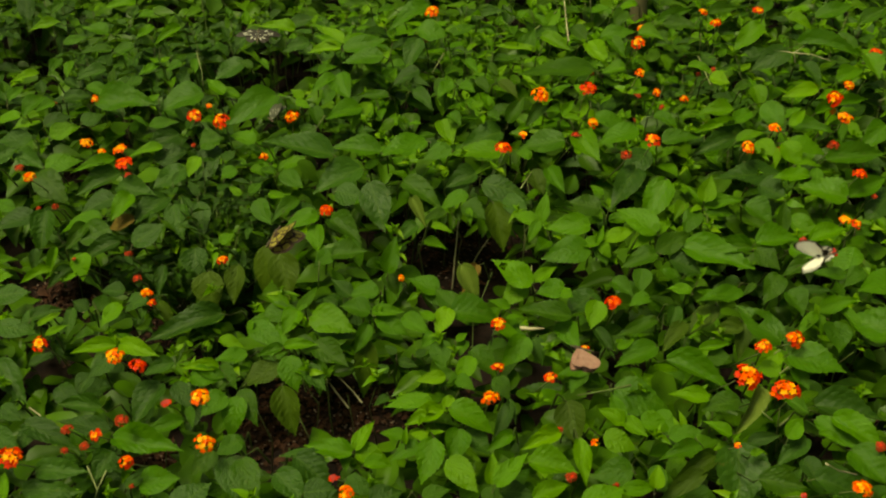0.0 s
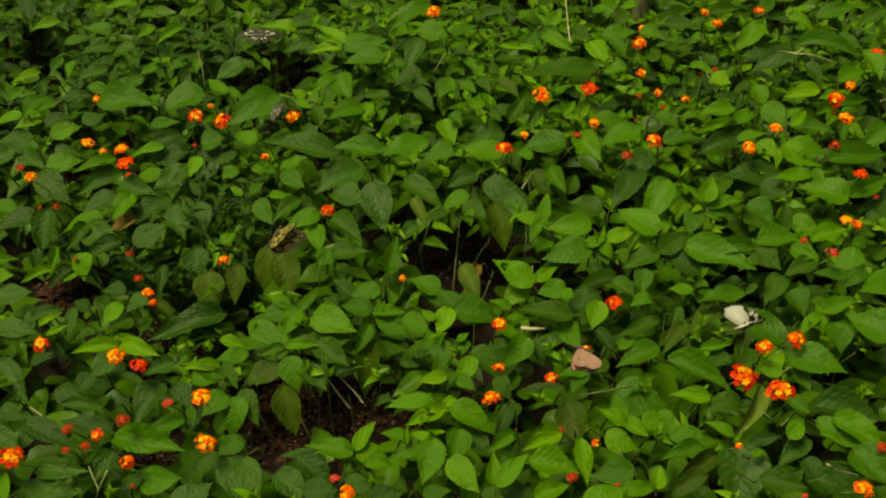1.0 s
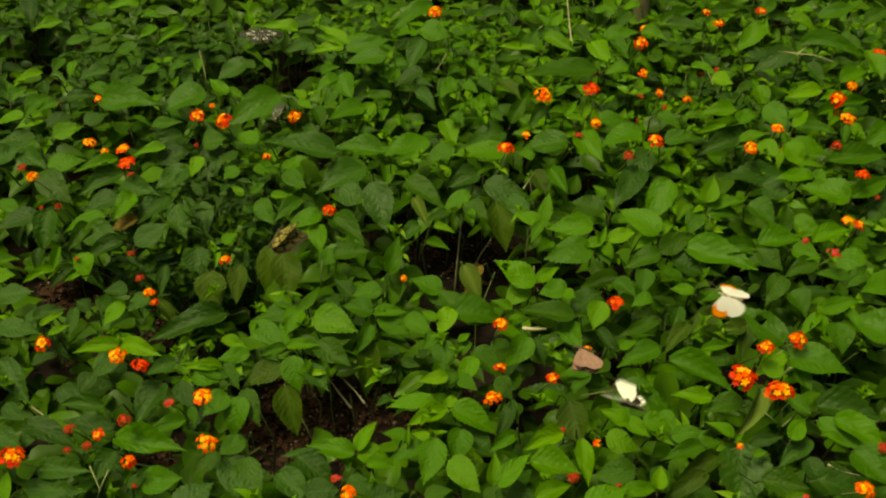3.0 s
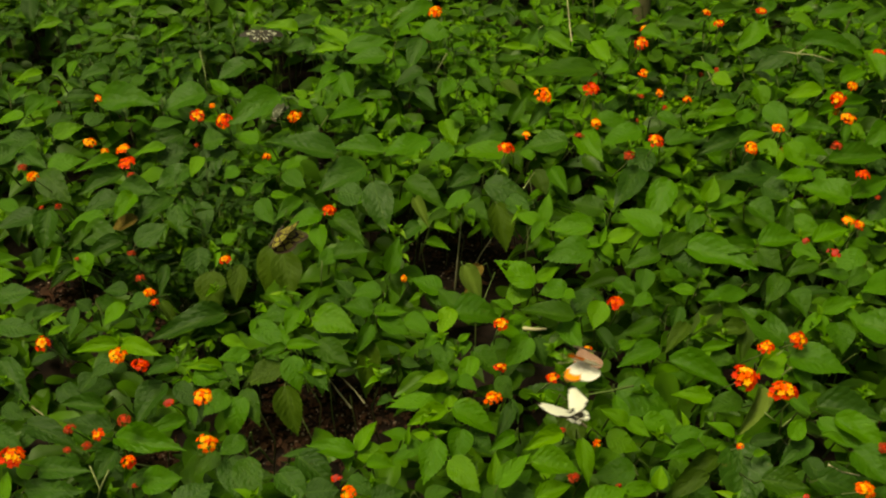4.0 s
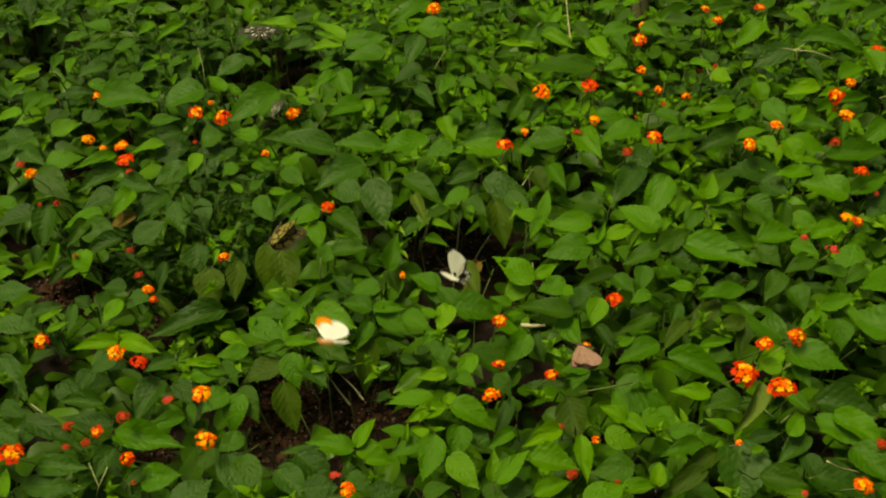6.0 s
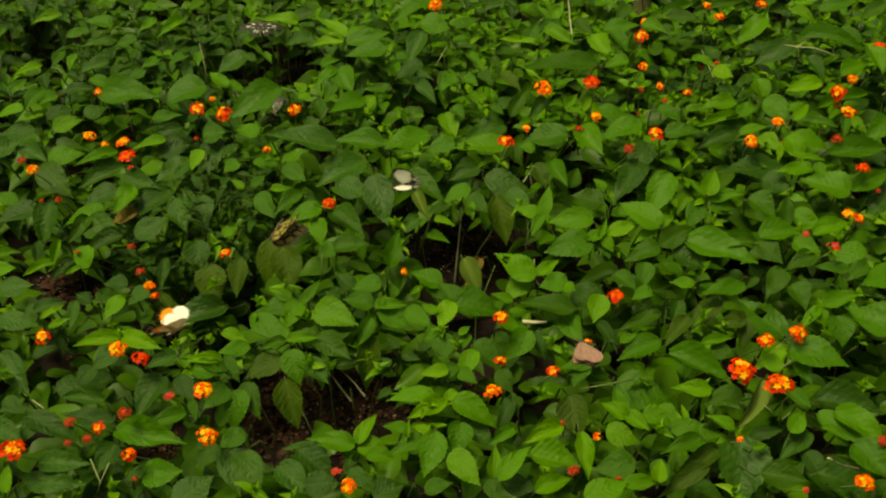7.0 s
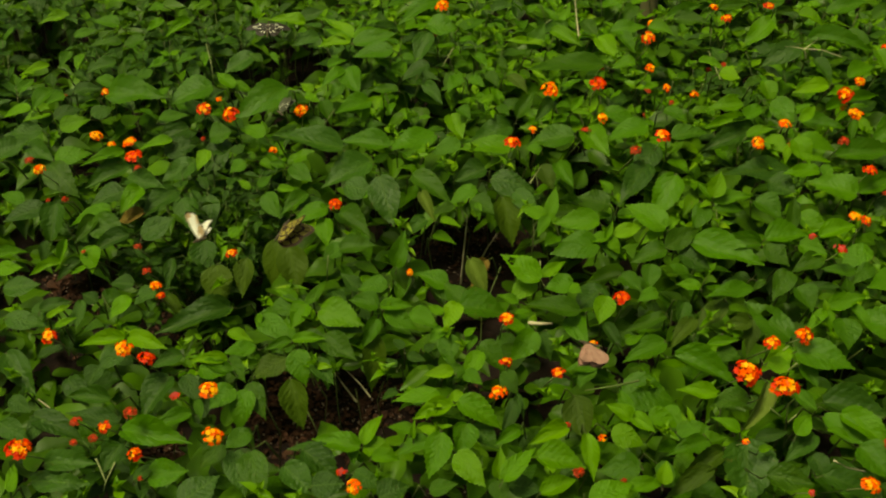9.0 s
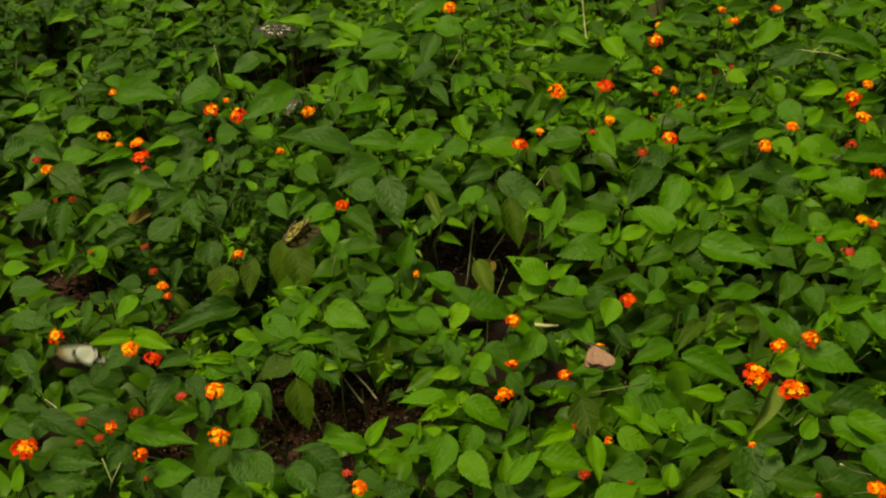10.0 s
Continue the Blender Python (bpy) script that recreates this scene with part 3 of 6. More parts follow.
leaf(-0.296, 1.089, 0.286, 4, 25, -105, 0.038, 0.027, "n")
leaf(-0.322, 0.915, 0.286, 18, 25, -87, 0.046, 0.032, "n")
leaf(-0.336, 0.910, 0.286, 22, 22, -44, 0.027, 0.014, "d")
leaf(-0.281, 0.875, 0.286, 25, 19, -47, 0.049, 0.040, "d")
leaf(-0.438, 0.935, 0.286, 13, 25, -94, 0.058, 0.027, "d")
leaf(-0.450, 0.917, 0.275, 12, 25, -96, 0.067, 0.026, "d")
leaf(-0.461, 0.886, 0.292, 33, -6, 0, 0.031, 0.014, "y")
leaf(-0.506, 0.994, 0.286, -4, 22, -122, 0.043, 0.025, "d")
leaf(-0.466, 1.011, 0.275, -14, -11, 153, 0.030, 0.020, "d")
leaf(-0.512, 1.048, 0.275, -9, 19, -127, 0.034, 0.020, "d")
leaf(-0.367, 0.973, 0.275, -14, -12, 157, 0.038, 0.028, "d")
leaf(-0.251, 0.963, 0.286, -9, -18, 143, 0.033, 0.029, "n")
leaf(-0.264, 1.104, 0.286, -10, 18, -146, 0.033, 0.021, "n")
leaf(-0.232, 1.064, 0.286, -16, 7, -155, 0.045, 0.025, "n")
leaf(-0.233, 1.050, 0.286, -32, -4, 165, 0.048, 0.031, "n")
leaf(-0.189, 1.089, 0.268, -51, 12, -174, 0.062, 0.034, "h")
leaf(-0.223, 0.982, 0.286, -2, -24, 132, 0.034, 0.025, "n")
leaf(-0.217, 0.952, 0.286, -14, 11, -165, 0.057, 0.033, "n")
leaf(-0.235, 0.952, 0.286, -15, 9, -165, 0.053, 0.029, "d")
leaf(-0.098, 0.955, 0.292, 8, -25, 79, 0.054, 0.025, "y")
leaf(-0.094, 0.959, 0.292, 32, 9, -27, 0.040, 0.018, "y")
leaf(-0.143, 0.969, 0.275, 5, -25, 92, 0.037, 0.013, "d")
leaf(-0.159, 0.954, 0.286, -12, 16, -130, 0.052, 0.034, "d")
leaf(-0.108, 0.967, 0.286, -17, -2, -170, 0.028, 0.015, "n")
leaf(-0.094, 0.960, 0.286, 0, 24, -104, 0.039, 0.025, "n")
leaf(-0.083, 0.938, 0.292, 4, 25, -91, 0.030, 0.017, "y")
leaf(-0.039, 0.980, 0.292, 5, -26, 81, 0.030, 0.015, "y")
leaf(-0.015, 0.977, 0.292, 11, -26, 69, 0.021, 0.012, "y")
leaf(-0.039, 0.968, 0.292, 54, -0, -5, 0.021, 0.007, "y")
leaf(-0.023, 0.972, 0.286, -7, -20, 119, 0.036, 0.021, "n")
leaf(-0.009, 0.976, 0.292, -30, -12, 171, 0.052, 0.032, "y")
leaf(-0.011, 1.036, 0.292, 12, -25, 96, 0.052, 0.022, "y")
leaf(-0.061, 1.062, 0.275, -9, -19, 124, 0.021, 0.012, "d")
leaf(0.002, 1.021, 0.292, -8, -21, 110, 0.046, 0.022, "y")
leaf(0.005, 1.079, 0.292, 11, -26, 100, 0.034, 0.017, "y")
leaf(-0.178, 0.930, 0.286, -12, 16, -136, 0.048, 0.032, "d")
leaf(-0.145, 0.902, 0.286, 13, 25, -88, 0.035, 0.031, "d")
leaf(-0.096, 0.878, 0.292, 53, -6, 11, 0.024, 0.014, "y")
leaf(-0.073, 0.885, 0.286, 20, 22, -63, 0.035, 0.029, "d")
leaf(-0.019, 0.894, 0.286, 23, 22, -74, 0.030, 0.020, "n")
leaf(-0.102, 0.934, 0.275, -6, 21, -121, 0.035, 0.020, "d")
leaf(0.012, 1.019, 0.300, -9, 19, -121, 0.055, 0.033, "y")
leaf(0.018, 1.084, 0.286, -7, 19, -128, 0.027, 0.018, "n")
leaf(0.015, 1.094, 0.286, -13, -14, 144, 0.030, 0.020, "n")
leaf(0.067, 1.087, 0.286, -13, 12, -155, 0.031, 0.022, "n")
leaf(0.014, 1.043, 0.292, -7, -21, 148, 0.030, 0.017, "y")
leaf(0.020, 0.997, 0.286, -26, -8, 169, 0.039, 0.030, "n")
leaf(0.028, 1.005, 0.275, -10, 18, -135, 0.037, 0.028, "d")
leaf(0.009, 0.951, 0.286, -11, 17, -145, 0.050, 0.030, "n")
leaf(0.053, 0.914, 0.286, 58, 9, 4, 0.034, 0.018, "n")
leaf(0.058, 0.899, 0.300, 36, 23, -41, 0.048, 0.022, "y")
leaf(0.053, 0.911, 0.286, -31, 10, -176, 0.025, 0.022, "n")
leaf(0.081, 1.052, 0.275, -29, -16, 163, 0.055, 0.017, "d")
leaf(0.078, 0.989, 0.286, -3, -23, 130, 0.033, 0.017, "n")
leaf(0.132, 0.985, 0.292, 0, -24, 118, 0.049, 0.021, "y")
leaf(0.098, 0.946, 0.286, 3, 24, -104, 0.053, 0.034, "n")
leaf(0.149, 1.061, 0.268, -35, 16, -175, 0.053, 0.038, "h")
leaf(0.153, 0.975, 0.292, -31, 4, -174, 0.052, 0.020, "y")
leaf(0.207, 0.933, 0.286, 4, -25, 96, 0.044, 0.032, "n")
leaf(0.205, 0.999, 0.292, 29, -17, 58, 0.032, 0.020, "y")
leaf(0.206, 1.007, 0.286, 42, -10, 15, 0.038, 0.020, "n")
leaf(0.205, 1.006, 0.292, -9, 18, -131, 0.035, 0.019, "y")
leaf(0.226, 1.006, 0.292, -3, 23, -110, 0.036, 0.026, "y")
leaf(0.184, 0.989, 0.286, -2, 23, -116, 0.038, 0.028, "n")
leaf(0.205, 1.065, 0.286, -0, 24, -110, 0.064, 0.046, "n")
leaf(0.228, 0.902, 0.292, 53, 10, -5, 0.024, 0.018, "y")
leaf(0.149, 0.879, 0.292, 15, 24, -66, 0.050, 0.032, "y")
leaf(0.191, 0.897, 0.292, 6, 26, -78, 0.043, 0.017, "y")
leaf(0.098, 0.894, 0.286, 11, 26, -66, 0.043, 0.022, "n")
leaf(0.066, 0.914, 0.275, 11, 26, -100, 0.036, 0.024, "d")
leaf(0.080, 1.058, 0.275, -16, 4, -167, 0.031, 0.010, "d")
leaf(0.171, 1.100, 0.286, -16, -8, 153, 0.036, 0.022, "n")
leaf(0.309, 1.042, 0.292, 8, -25, 83, 0.046, 0.021, "y")
leaf(0.346, 1.046, 0.286, -1, -23, 111, 0.049, 0.027, "n")
leaf(0.365, 1.044, 0.305, -31, -25, 164, 0.065, 0.022, "c")
leaf(0.323, 0.980, 0.292, 26, -19, 60, 0.034, 0.015, "y")
leaf(0.273, 0.994, 0.292, 53, -7, 12, 0.019, 0.008, "y")
leaf(0.245, 1.022, 0.286, -15, 11, -138, 0.030, 0.026, "n")
leaf(0.256, 0.987, 0.286, 17, 24, -85, 0.037, 0.022, "n")
leaf(0.287, 0.972, 0.286, 1, -24, 114, 0.052, 0.020, "n")
leaf(0.334, 0.983, 0.275, -32, 1, 176, 0.074, 0.061, "d")
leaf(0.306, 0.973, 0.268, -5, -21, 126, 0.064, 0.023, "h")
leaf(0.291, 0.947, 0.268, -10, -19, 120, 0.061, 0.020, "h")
leaf(0.386, 0.977, 0.292, 25, 19, -37, 0.031, 0.022, "y")
leaf(0.403, 1.050, 0.286, -8, 20, -142, 0.032, 0.018, "n")
leaf(0.413, 0.992, 0.275, -7, -20, 133, 0.051, 0.025, "d")
leaf(0.437, 1.047, 0.275, 5, 25, -105, 0.076, 0.039, "d")
leaf(0.444, 1.009, 0.292, -12, 16, -127, 0.065, 0.034, "y")
leaf(0.427, 1.012, 0.286, -8, 19, -133, 0.061, 0.027, "n")
leaf(0.422, 0.983, 0.292, -7, 21, -115, 0.030, 0.012, "y")
leaf(0.455, 0.963, 0.286, -8, 21, -148, 0.053, 0.042, "n")
leaf(0.343, 0.920, 0.286, -2, 24, -102, 0.050, 0.030, "n")
leaf(0.341, 0.957, 0.286, 12, 25, -74, 0.017, 0.009, "n")
leaf(0.346, 0.986, 0.275, 19, 24, -81, 0.037, 0.016, "d")
leaf(0.403, 0.961, 0.275, -16, 8, -154, 0.031, 0.026, "d")
leaf(0.408, 0.931, 0.275, -3, 22, -111, 0.059, 0.036, "d")
leaf(0.230, 0.938, 0.286, -17, 5, -155, 0.030, 0.021, "n")
leaf(0.422, 1.100, 0.286, -16, 7, -156, 0.034, 0.021, "n")
leaf(0.381, 1.098, 0.292, -6, 21, -114, 0.030, 0.022, "y")
leaf(-0.681, 1.568, 0.286, 21, 22, -49, 0.051, 0.035, "d")
leaf(-0.648, 1.601, 0.286, -4, 22, -128, 0.060, 0.030, "d")
leaf(-0.595, 1.566, 0.286, 19, 24, -78, 0.052, 0.032, "n")
leaf(-0.598, 1.545, 0.286, -7, 20, -140, 0.069, 0.043, "n")
leaf(-0.492, 1.571, 0.292, 2, -26, 124, 0.068, 0.023, "y")
leaf(-0.484, 1.555, 0.275, -6, -21, 124, 0.070, 0.035, "d")
leaf(-0.472, 1.504, 0.286, 6, 26, -110, 0.062, 0.033, "d")
leaf(-0.472, 1.474, 0.286, -7, -20, 118, 0.050, 0.037, "d")
leaf(-0.447, 1.474, 0.292, -11, -18, 160, 0.053, 0.030, "y")
leaf(-0.479, 1.421, 0.292, -6, -21, 110, 0.061, 0.025, "y")
leaf(-0.561, 1.439, 0.286, -31, -1, 176, 0.060, 0.037, "d")
leaf(-0.575, 1.432, 0.286, -6, -21, 120, 0.060, 0.035, "d")
leaf(-0.608, 1.445, 0.286, 16, -24, 69, 0.038, 0.020, "n")
leaf(-0.499, 1.397, 0.286, -6, 20, -126, 0.069, 0.042, "n")
leaf(-0.496, 1.404, 0.286, -10, -19, 156, 0.046, 0.023, "n")
leaf(-0.400, 1.493, 0.275, -9, -19, 145, 0.073, 0.038, "d")
leaf(-0.421, 1.360, 0.286, 27, 18, -59, 0.051, 0.036, "d")
leaf(-0.437, 1.600, 0.275, 12, 25, -70, 0.049, 0.040, "d")
leaf(-0.388, 1.571, 0.275, -7, -20, 136, 0.059, 0.041, "d")
leaf(-0.352, 1.638, 0.275, -16, -2, 170, 0.081, 0.044, "d")
leaf(-0.370, 1.624, 0.286, 23, 22, -76, 0.038, 0.040, "n")
leaf(-0.365, 1.576, 0.292, -17, -5, 152, 0.035, 0.023, "y")
leaf(-0.410, 1.653, 0.286, 0, -24, 120, 0.061, 0.032, "d")
leaf(-0.426, 1.606, 0.292, -4, -22, 113, 0.051, 0.021, "y")
leaf(-0.388, 1.470, 0.275, -30, 12, -163, 0.056, 0.037, "d")
leaf(-0.352, 1.478, 0.275, -32, 3, -167, 0.054, 0.034, "d")
leaf(-0.645, 1.664, 0.275, 4, -25, 105, 0.058, 0.035, "d")
leaf(-0.609, 1.650, 0.286, 15, 25, -60, 0.047, 0.030, "n")
leaf(-0.286, 1.623, 0.292, 13, -25, 68, 0.043, 0.027, "y")
leaf(-0.163, 1.572, 0.300, 17, -24, 85, 0.104, 0.047, "d")
leaf(-0.093, 1.602, 0.286, 10, -25, 81, 0.077, 0.037, "n")
leaf(-0.024, 1.636, 0.286, 1, -24, 120, 0.084, 0.043, "n")
leaf(0.016, 1.611, 0.286, -6, -21, 113, 0.047, 0.029, "n")
leaf(-0.236, 1.545, 0.286, -9, 18, -137, 0.047, 0.028, "n")
leaf(-0.265, 1.468, 0.286, -25, 25, -159, 0.046, 0.029, "n")
leaf(-0.206, 1.468, 0.286, -6, -21, 142, 0.052, 0.023, "n")
leaf(-0.182, 1.463, 0.275, 2, -25, 118, 0.045, 0.026, "d")
leaf(-0.172, 1.411, 0.300, 1, -25, 123, 0.051, 0.030, "y")
leaf(-0.175, 1.395, 0.292, -30, 12, -177, 0.042, 0.027, "y")
leaf(-0.155, 1.418, 0.286, -4, 23, -135, 0.058, 0.036, "n")
leaf(-0.102, 1.492, 0.300, -31, 8, -165, 0.079, 0.046, "d")
leaf(-0.105, 1.483, 0.286, -5, -22, 139, 0.028, 0.015, "n")
leaf(-0.053, 1.496, 0.300, -3, 23, -133, 0.068, 0.035, "n")
leaf(-0.040, 1.459, 0.295, -33, 19, -164, 0.047, 0.018, "c")
leaf(0.006, 1.439, 0.286, 1, -25, 121, 0.033, 0.015, "n")
leaf(-0.012, 1.393, 0.292, 3, 25, -109, 0.030, 0.013, "y")
leaf(-0.034, 1.420, 0.275, -12, -15, 131, 0.038, 0.024, "d")
leaf(-0.024, 1.440, 0.230, 5, 25, -112, 0.035, 0.017, "y")
leaf(-0.122, 1.571, 0.275, -2, -23, 128, 0.082, 0.050, "d")
leaf(-0.154, 1.508, 0.275, -7, 21, -108, 0.046, 0.041, "d")
leaf(-0.248, 1.472, 0.292, 5, 25, -98, 0.030, 0.012, "y")
leaf(-0.279, 1.488, 0.286, 28, 17, -52, 0.025, 0.015, "n")
leaf(-0.290, 1.480, 0.286, 25, -19, 45, 0.025, 0.013, "n")
leaf(-0.284, 1.553, 0.286, -7, 20, -116, 0.025, 0.016, "n")
leaf(-0.247, 1.542, 0.286, 17, -24, 72, 0.024, 0.015, "n")
leaf(-0.307, 1.553, 0.286, -12, -16, 129, 0.027, 0.027, "n")
leaf(-0.333, 1.599, 0.275, 27, 17, -38, 0.025, 0.017, "d")
leaf(-0.301, 1.360, 0.286, 27, 17, -41, 0.024, 0.018, "n")
leaf(0.002, 1.698, 0.286, -17, 4, -159, 0.051, 0.034, "n")
leaf(0.096, 1.681, 0.275, 1, -25, 122, 0.075, 0.043, "d")
leaf(0.097, 1.602, 0.286, 5, -25, 99, 0.085, 0.037, "n")
leaf(0.189, 1.612, 0.300, -3, -24, 98, 0.069, 0.048, "n")
leaf(0.139, 1.591, 0.286, 18, -24, 81, 0.023, 0.024, "n")
leaf(0.212, 1.653, 0.286, -12, 15, -152, 0.066, 0.040, "n")
leaf(0.310, 1.668, 0.286, -7, -21, 116, 0.071, 0.039, "n")
leaf(0.321, 1.620, 0.275, -13, -13, 145, 0.067, 0.041, "d")
leaf(0.297, 1.571, 0.275, -10, -18, 154, 0.089, 0.041, "d")
leaf(0.332, 1.521, 0.286, -30, -13, 154, 0.079, 0.043, "n")
leaf(0.294, 1.360, 0.305, 24, -27, 49, 0.063, 0.040, "y")
leaf(0.294, 1.376, 0.292, 18, 24, -49, 0.031, 0.015, "y")
leaf(0.292, 1.373, 0.292, -2, -24, 132, 0.035, 0.017, "y")
leaf(0.227, 1.443, 0.286, 16, -24, 76, 0.047, 0.040, "n")
leaf(0.205, 1.380, 0.300, 12, -25, 89, 0.060, 0.034, "y")
leaf(0.137, 1.403, 0.292, 57, 16, -6, 0.043, 0.020, "y")
leaf(0.133, 1.403, 0.292, 19, -23, 63, 0.035, 0.021, "y")
leaf(0.137, 1.403, 0.292, -31, -11, 155, 0.034, 0.017, "y")
leaf(0.078, 1.485, 0.268, -46, 8, -172, 0.072, 0.040, "h")
leaf(0.096, 1.493, 0.275, -10, 17, -149, 0.057, 0.031, "d")
leaf(0.032, 1.454, 0.286, -13, 16, -126, 0.039, 0.032, "n")
leaf(0.040, 1.446, 0.286, -31, 9, -179, 0.025, 0.012, "n")
leaf(0.039, 1.483, 0.286, -6, -21, 121, 0.044, 0.026, "n")
leaf(0.053, 1.555, 0.275, -5, -21, 118, 0.050, 0.035, "d")
leaf(0.063, 1.529, 0.275, 4, 25, -108, 0.067, 0.041, "d")
leaf(0.161, 1.553, 0.286, -12, 16, -159, 0.054, 0.026, "n")
leaf(0.138, 1.574, 0.268, -30, 13, -158, 0.042, 0.032, "h")
leaf(0.251, 1.582, 0.220, 24, -21, 40, 0.026, 0.014, "y")
leaf(0.212, 1.351, 0.292, 56, 18, -14, 0.028, 0.010, "y")
leaf(0.224, 1.358, 0.292, 21, 22, -69, 0.046, 0.022, "y")
leaf(0.217, 1.353, 0.292, -4, -23, 100, 0.033, 0.017, "y")
leaf(0.219, 1.355, 0.292, -28, 18, -156, 0.026, 0.017, "y")
leaf(0.345, 1.633, 0.286, 20, 24, -82, 0.056, 0.033, "n")
leaf(0.462, 1.675, 0.292, 3, -24, 102, 0.063, 0.020, "y")
leaf(0.481, 1.672, 0.275, 5, -26, 116, 0.094, 0.041, "d")
leaf(0.461, 1.636, 0.286, 21, 23, -74, 0.048, 0.021, "n")
leaf(0.496, 1.636, 0.286, -11, 17, -158, 0.040, 0.030, "n")
leaf(0.521, 1.595, 0.305, -33, 20, -156, 0.046, 0.034, "y")
leaf(0.541, 1.626, 0.292, -4, 22, -108, 0.060, 0.027, "y")
leaf(0.551, 1.684, 0.286, 3, 24, -107, 0.073, 0.025, "n")
leaf(0.638, 1.685, 0.286, -32, -1, 169, 0.037, 0.016, "n")
leaf(0.651, 1.689, 0.286, -29, 16, -170, 0.038, 0.017, "n")
leaf(0.705, 1.680, 0.286, -10, -18, 135, 0.062, 0.038, "n")
leaf(0.586, 1.579, 0.286, 5, 26, -83, 0.093, 0.037, "n")
leaf(0.519, 1.601, 0.292, -31, -6, 164, 0.031, 0.014, "y")
leaf(0.533, 1.555, 0.292, -0, 25, -91, 0.047, 0.013, "y")
leaf(0.560, 1.543, 0.292, -31, -4, 177, 0.029, 0.020, "y")
leaf(0.544, 1.526, 0.292, 6, -25, 101, 0.059, 0.027, "y")
leaf(0.578, 1.451, 0.300, 14, -25, 68, 0.068, 0.047, "n")
leaf(0.592, 1.476, 0.286, 14, 26, -57, 0.070, 0.031, "n")
leaf(0.509, 1.555, 0.275, 10, -26, 102, 0.107, 0.045, "d")
leaf(0.372, 1.436, 0.305, 58, 9, -15, 0.037, 0.028, "y")
leaf(0.375, 1.446, 0.292, 41, -24, 27, 0.036, 0.014, "y")
leaf(0.374, 1.443, 0.292, 15, 25, -84, 0.056, 0.022, "y")
leaf(0.373, 1.443, 0.292, -7, -20, 123, 0.024, 0.011, "y")
leaf(0.367, 1.439, 0.286, -12, -14, 150, 0.047, 0.029, "n")
leaf(0.377, 1.433, 0.286, 1, 25, -89, 0.040, 0.019, "n")
leaf(0.437, 1.454, 0.286, -11, 16, -137, 0.049, 0.040, "n")
leaf(0.473, 1.384, 0.286, 63, 4, -3, 0.047, 0.022, "n")
leaf(0.474, 1.523, 0.275, -10, 18, -126, 0.045, 0.043, "d")
leaf(0.488, 1.415, 0.286, -1, 24, -122, 0.052, 0.030, "n")
leaf(0.505, 1.358, 0.292, 18, 23, -71, 0.055, 0.029, "y")
leaf(0.433, 1.360, 0.286, 13, 25, -85, 0.061, 0.037, "n")
leaf(0.294, 1.339, 0.286, 17, 25, -53, 0.059, 0.030, "n")
leaf(0.290, 1.371, 0.292, 26, 19, -60, 0.032, 0.017, "y")
leaf(0.422, 1.348, 0.286, 1, -25, 91, 0.074, 0.028, "n")
leaf(0.667, 1.509, 0.275, -11, -16, 143, 0.080, 0.050, "d")
leaf(-0.565, 2.100, 0.308, 5, -25, 109, 0.058, 0.030, "y")
leaf(-0.787, 2.162, 0.292, -42, 0, -173, 0.055, 0.036, "d")
leaf(-0.689, 2.028, 0.302, -6, -22, 110, 0.058, 0.024, "n")
leaf(-0.705, 2.114, 0.302, -9, -20, 152, 0.031, 0.020, "n")
leaf(-0.592, 1.991, 0.302, 18, -24, 83, 0.043, 0.030, "n")
leaf(-0.513, 1.999, 0.308, -8, -20, 145, 0.042, 0.020, "y")
leaf(-0.464, 1.994, 0.308, -2, -24, 135, 0.054, 0.021, "y")
leaf(-0.524, 2.061, 0.308, -3, -22, 124, 0.032, 0.020, "y")
leaf(-0.535, 1.932, 0.302, -8, -21, 109, 0.040, 0.029, "n")
leaf(-0.571, 1.917, 0.302, 8, -25, 99, 0.054, 0.021, "n")
leaf(-0.659, 1.945, 0.302, 18, 24, -77, 0.042, 0.020, "n")
leaf(-0.569, 1.862, 0.292, -1, -23, 117, 0.052, 0.026, "d")
leaf(-0.541, 1.788, 0.302, 59, -1, -10, 0.033, 0.015, "n")
leaf(-0.581, 1.782, 0.302, -3, 23, -101, 0.050, 0.021, "n")
leaf(-0.551, 1.734, 0.302, 11, 26, -101, 0.101, 0.050, "n")
leaf(-0.389, 1.763, 0.302, -4, -22, 121, 0.076, 0.052, "n")
leaf(-0.407, 1.785, 0.308, -11, -18, 157, 0.043, 0.023, "y")
leaf(-0.615, 1.764, 0.292, 8, 25, -79, 0.042, 0.024, "d")
leaf(-0.670, 1.821, 0.308, -1, -25, 129, 0.051, 0.019, "y")
leaf(-0.698, 1.740, 0.302, 25, 19, -36, 0.034, 0.018, "n")
leaf(-0.647, 1.744, 0.302, -13, -13, 157, 0.049, 0.032, "n")
leaf(-0.660, 1.677, 0.308, -3, -23, 102, 0.047, 0.024, "y")
leaf(-0.621, 1.730, 0.302, -5, -22, 136, 0.035, 0.021, "n")
leaf(-0.652, 1.884, 0.302, -15, -8, 169, 0.040, 0.021, "n")
leaf(-0.629, 1.874, 0.302, -17, 5, 176, 0.038, 0.018, "n")
leaf(-0.478, 1.863, 0.302, -3, -24, 137, 0.044, 0.019, "n")
leaf(-0.497, 1.816, 0.302, -12, -15, 132, 0.036, 0.023, "n")
leaf(-0.441, 1.869, 0.302, -10, -18, 125, 0.029, 0.021, "n")
leaf(-0.477, 1.858, 0.308, 23, -21, 63, 0.017, 0.011, "y")
leaf(-0.473, 1.862, 0.308, 25, 19, -45, 0.018, 0.010, "y")
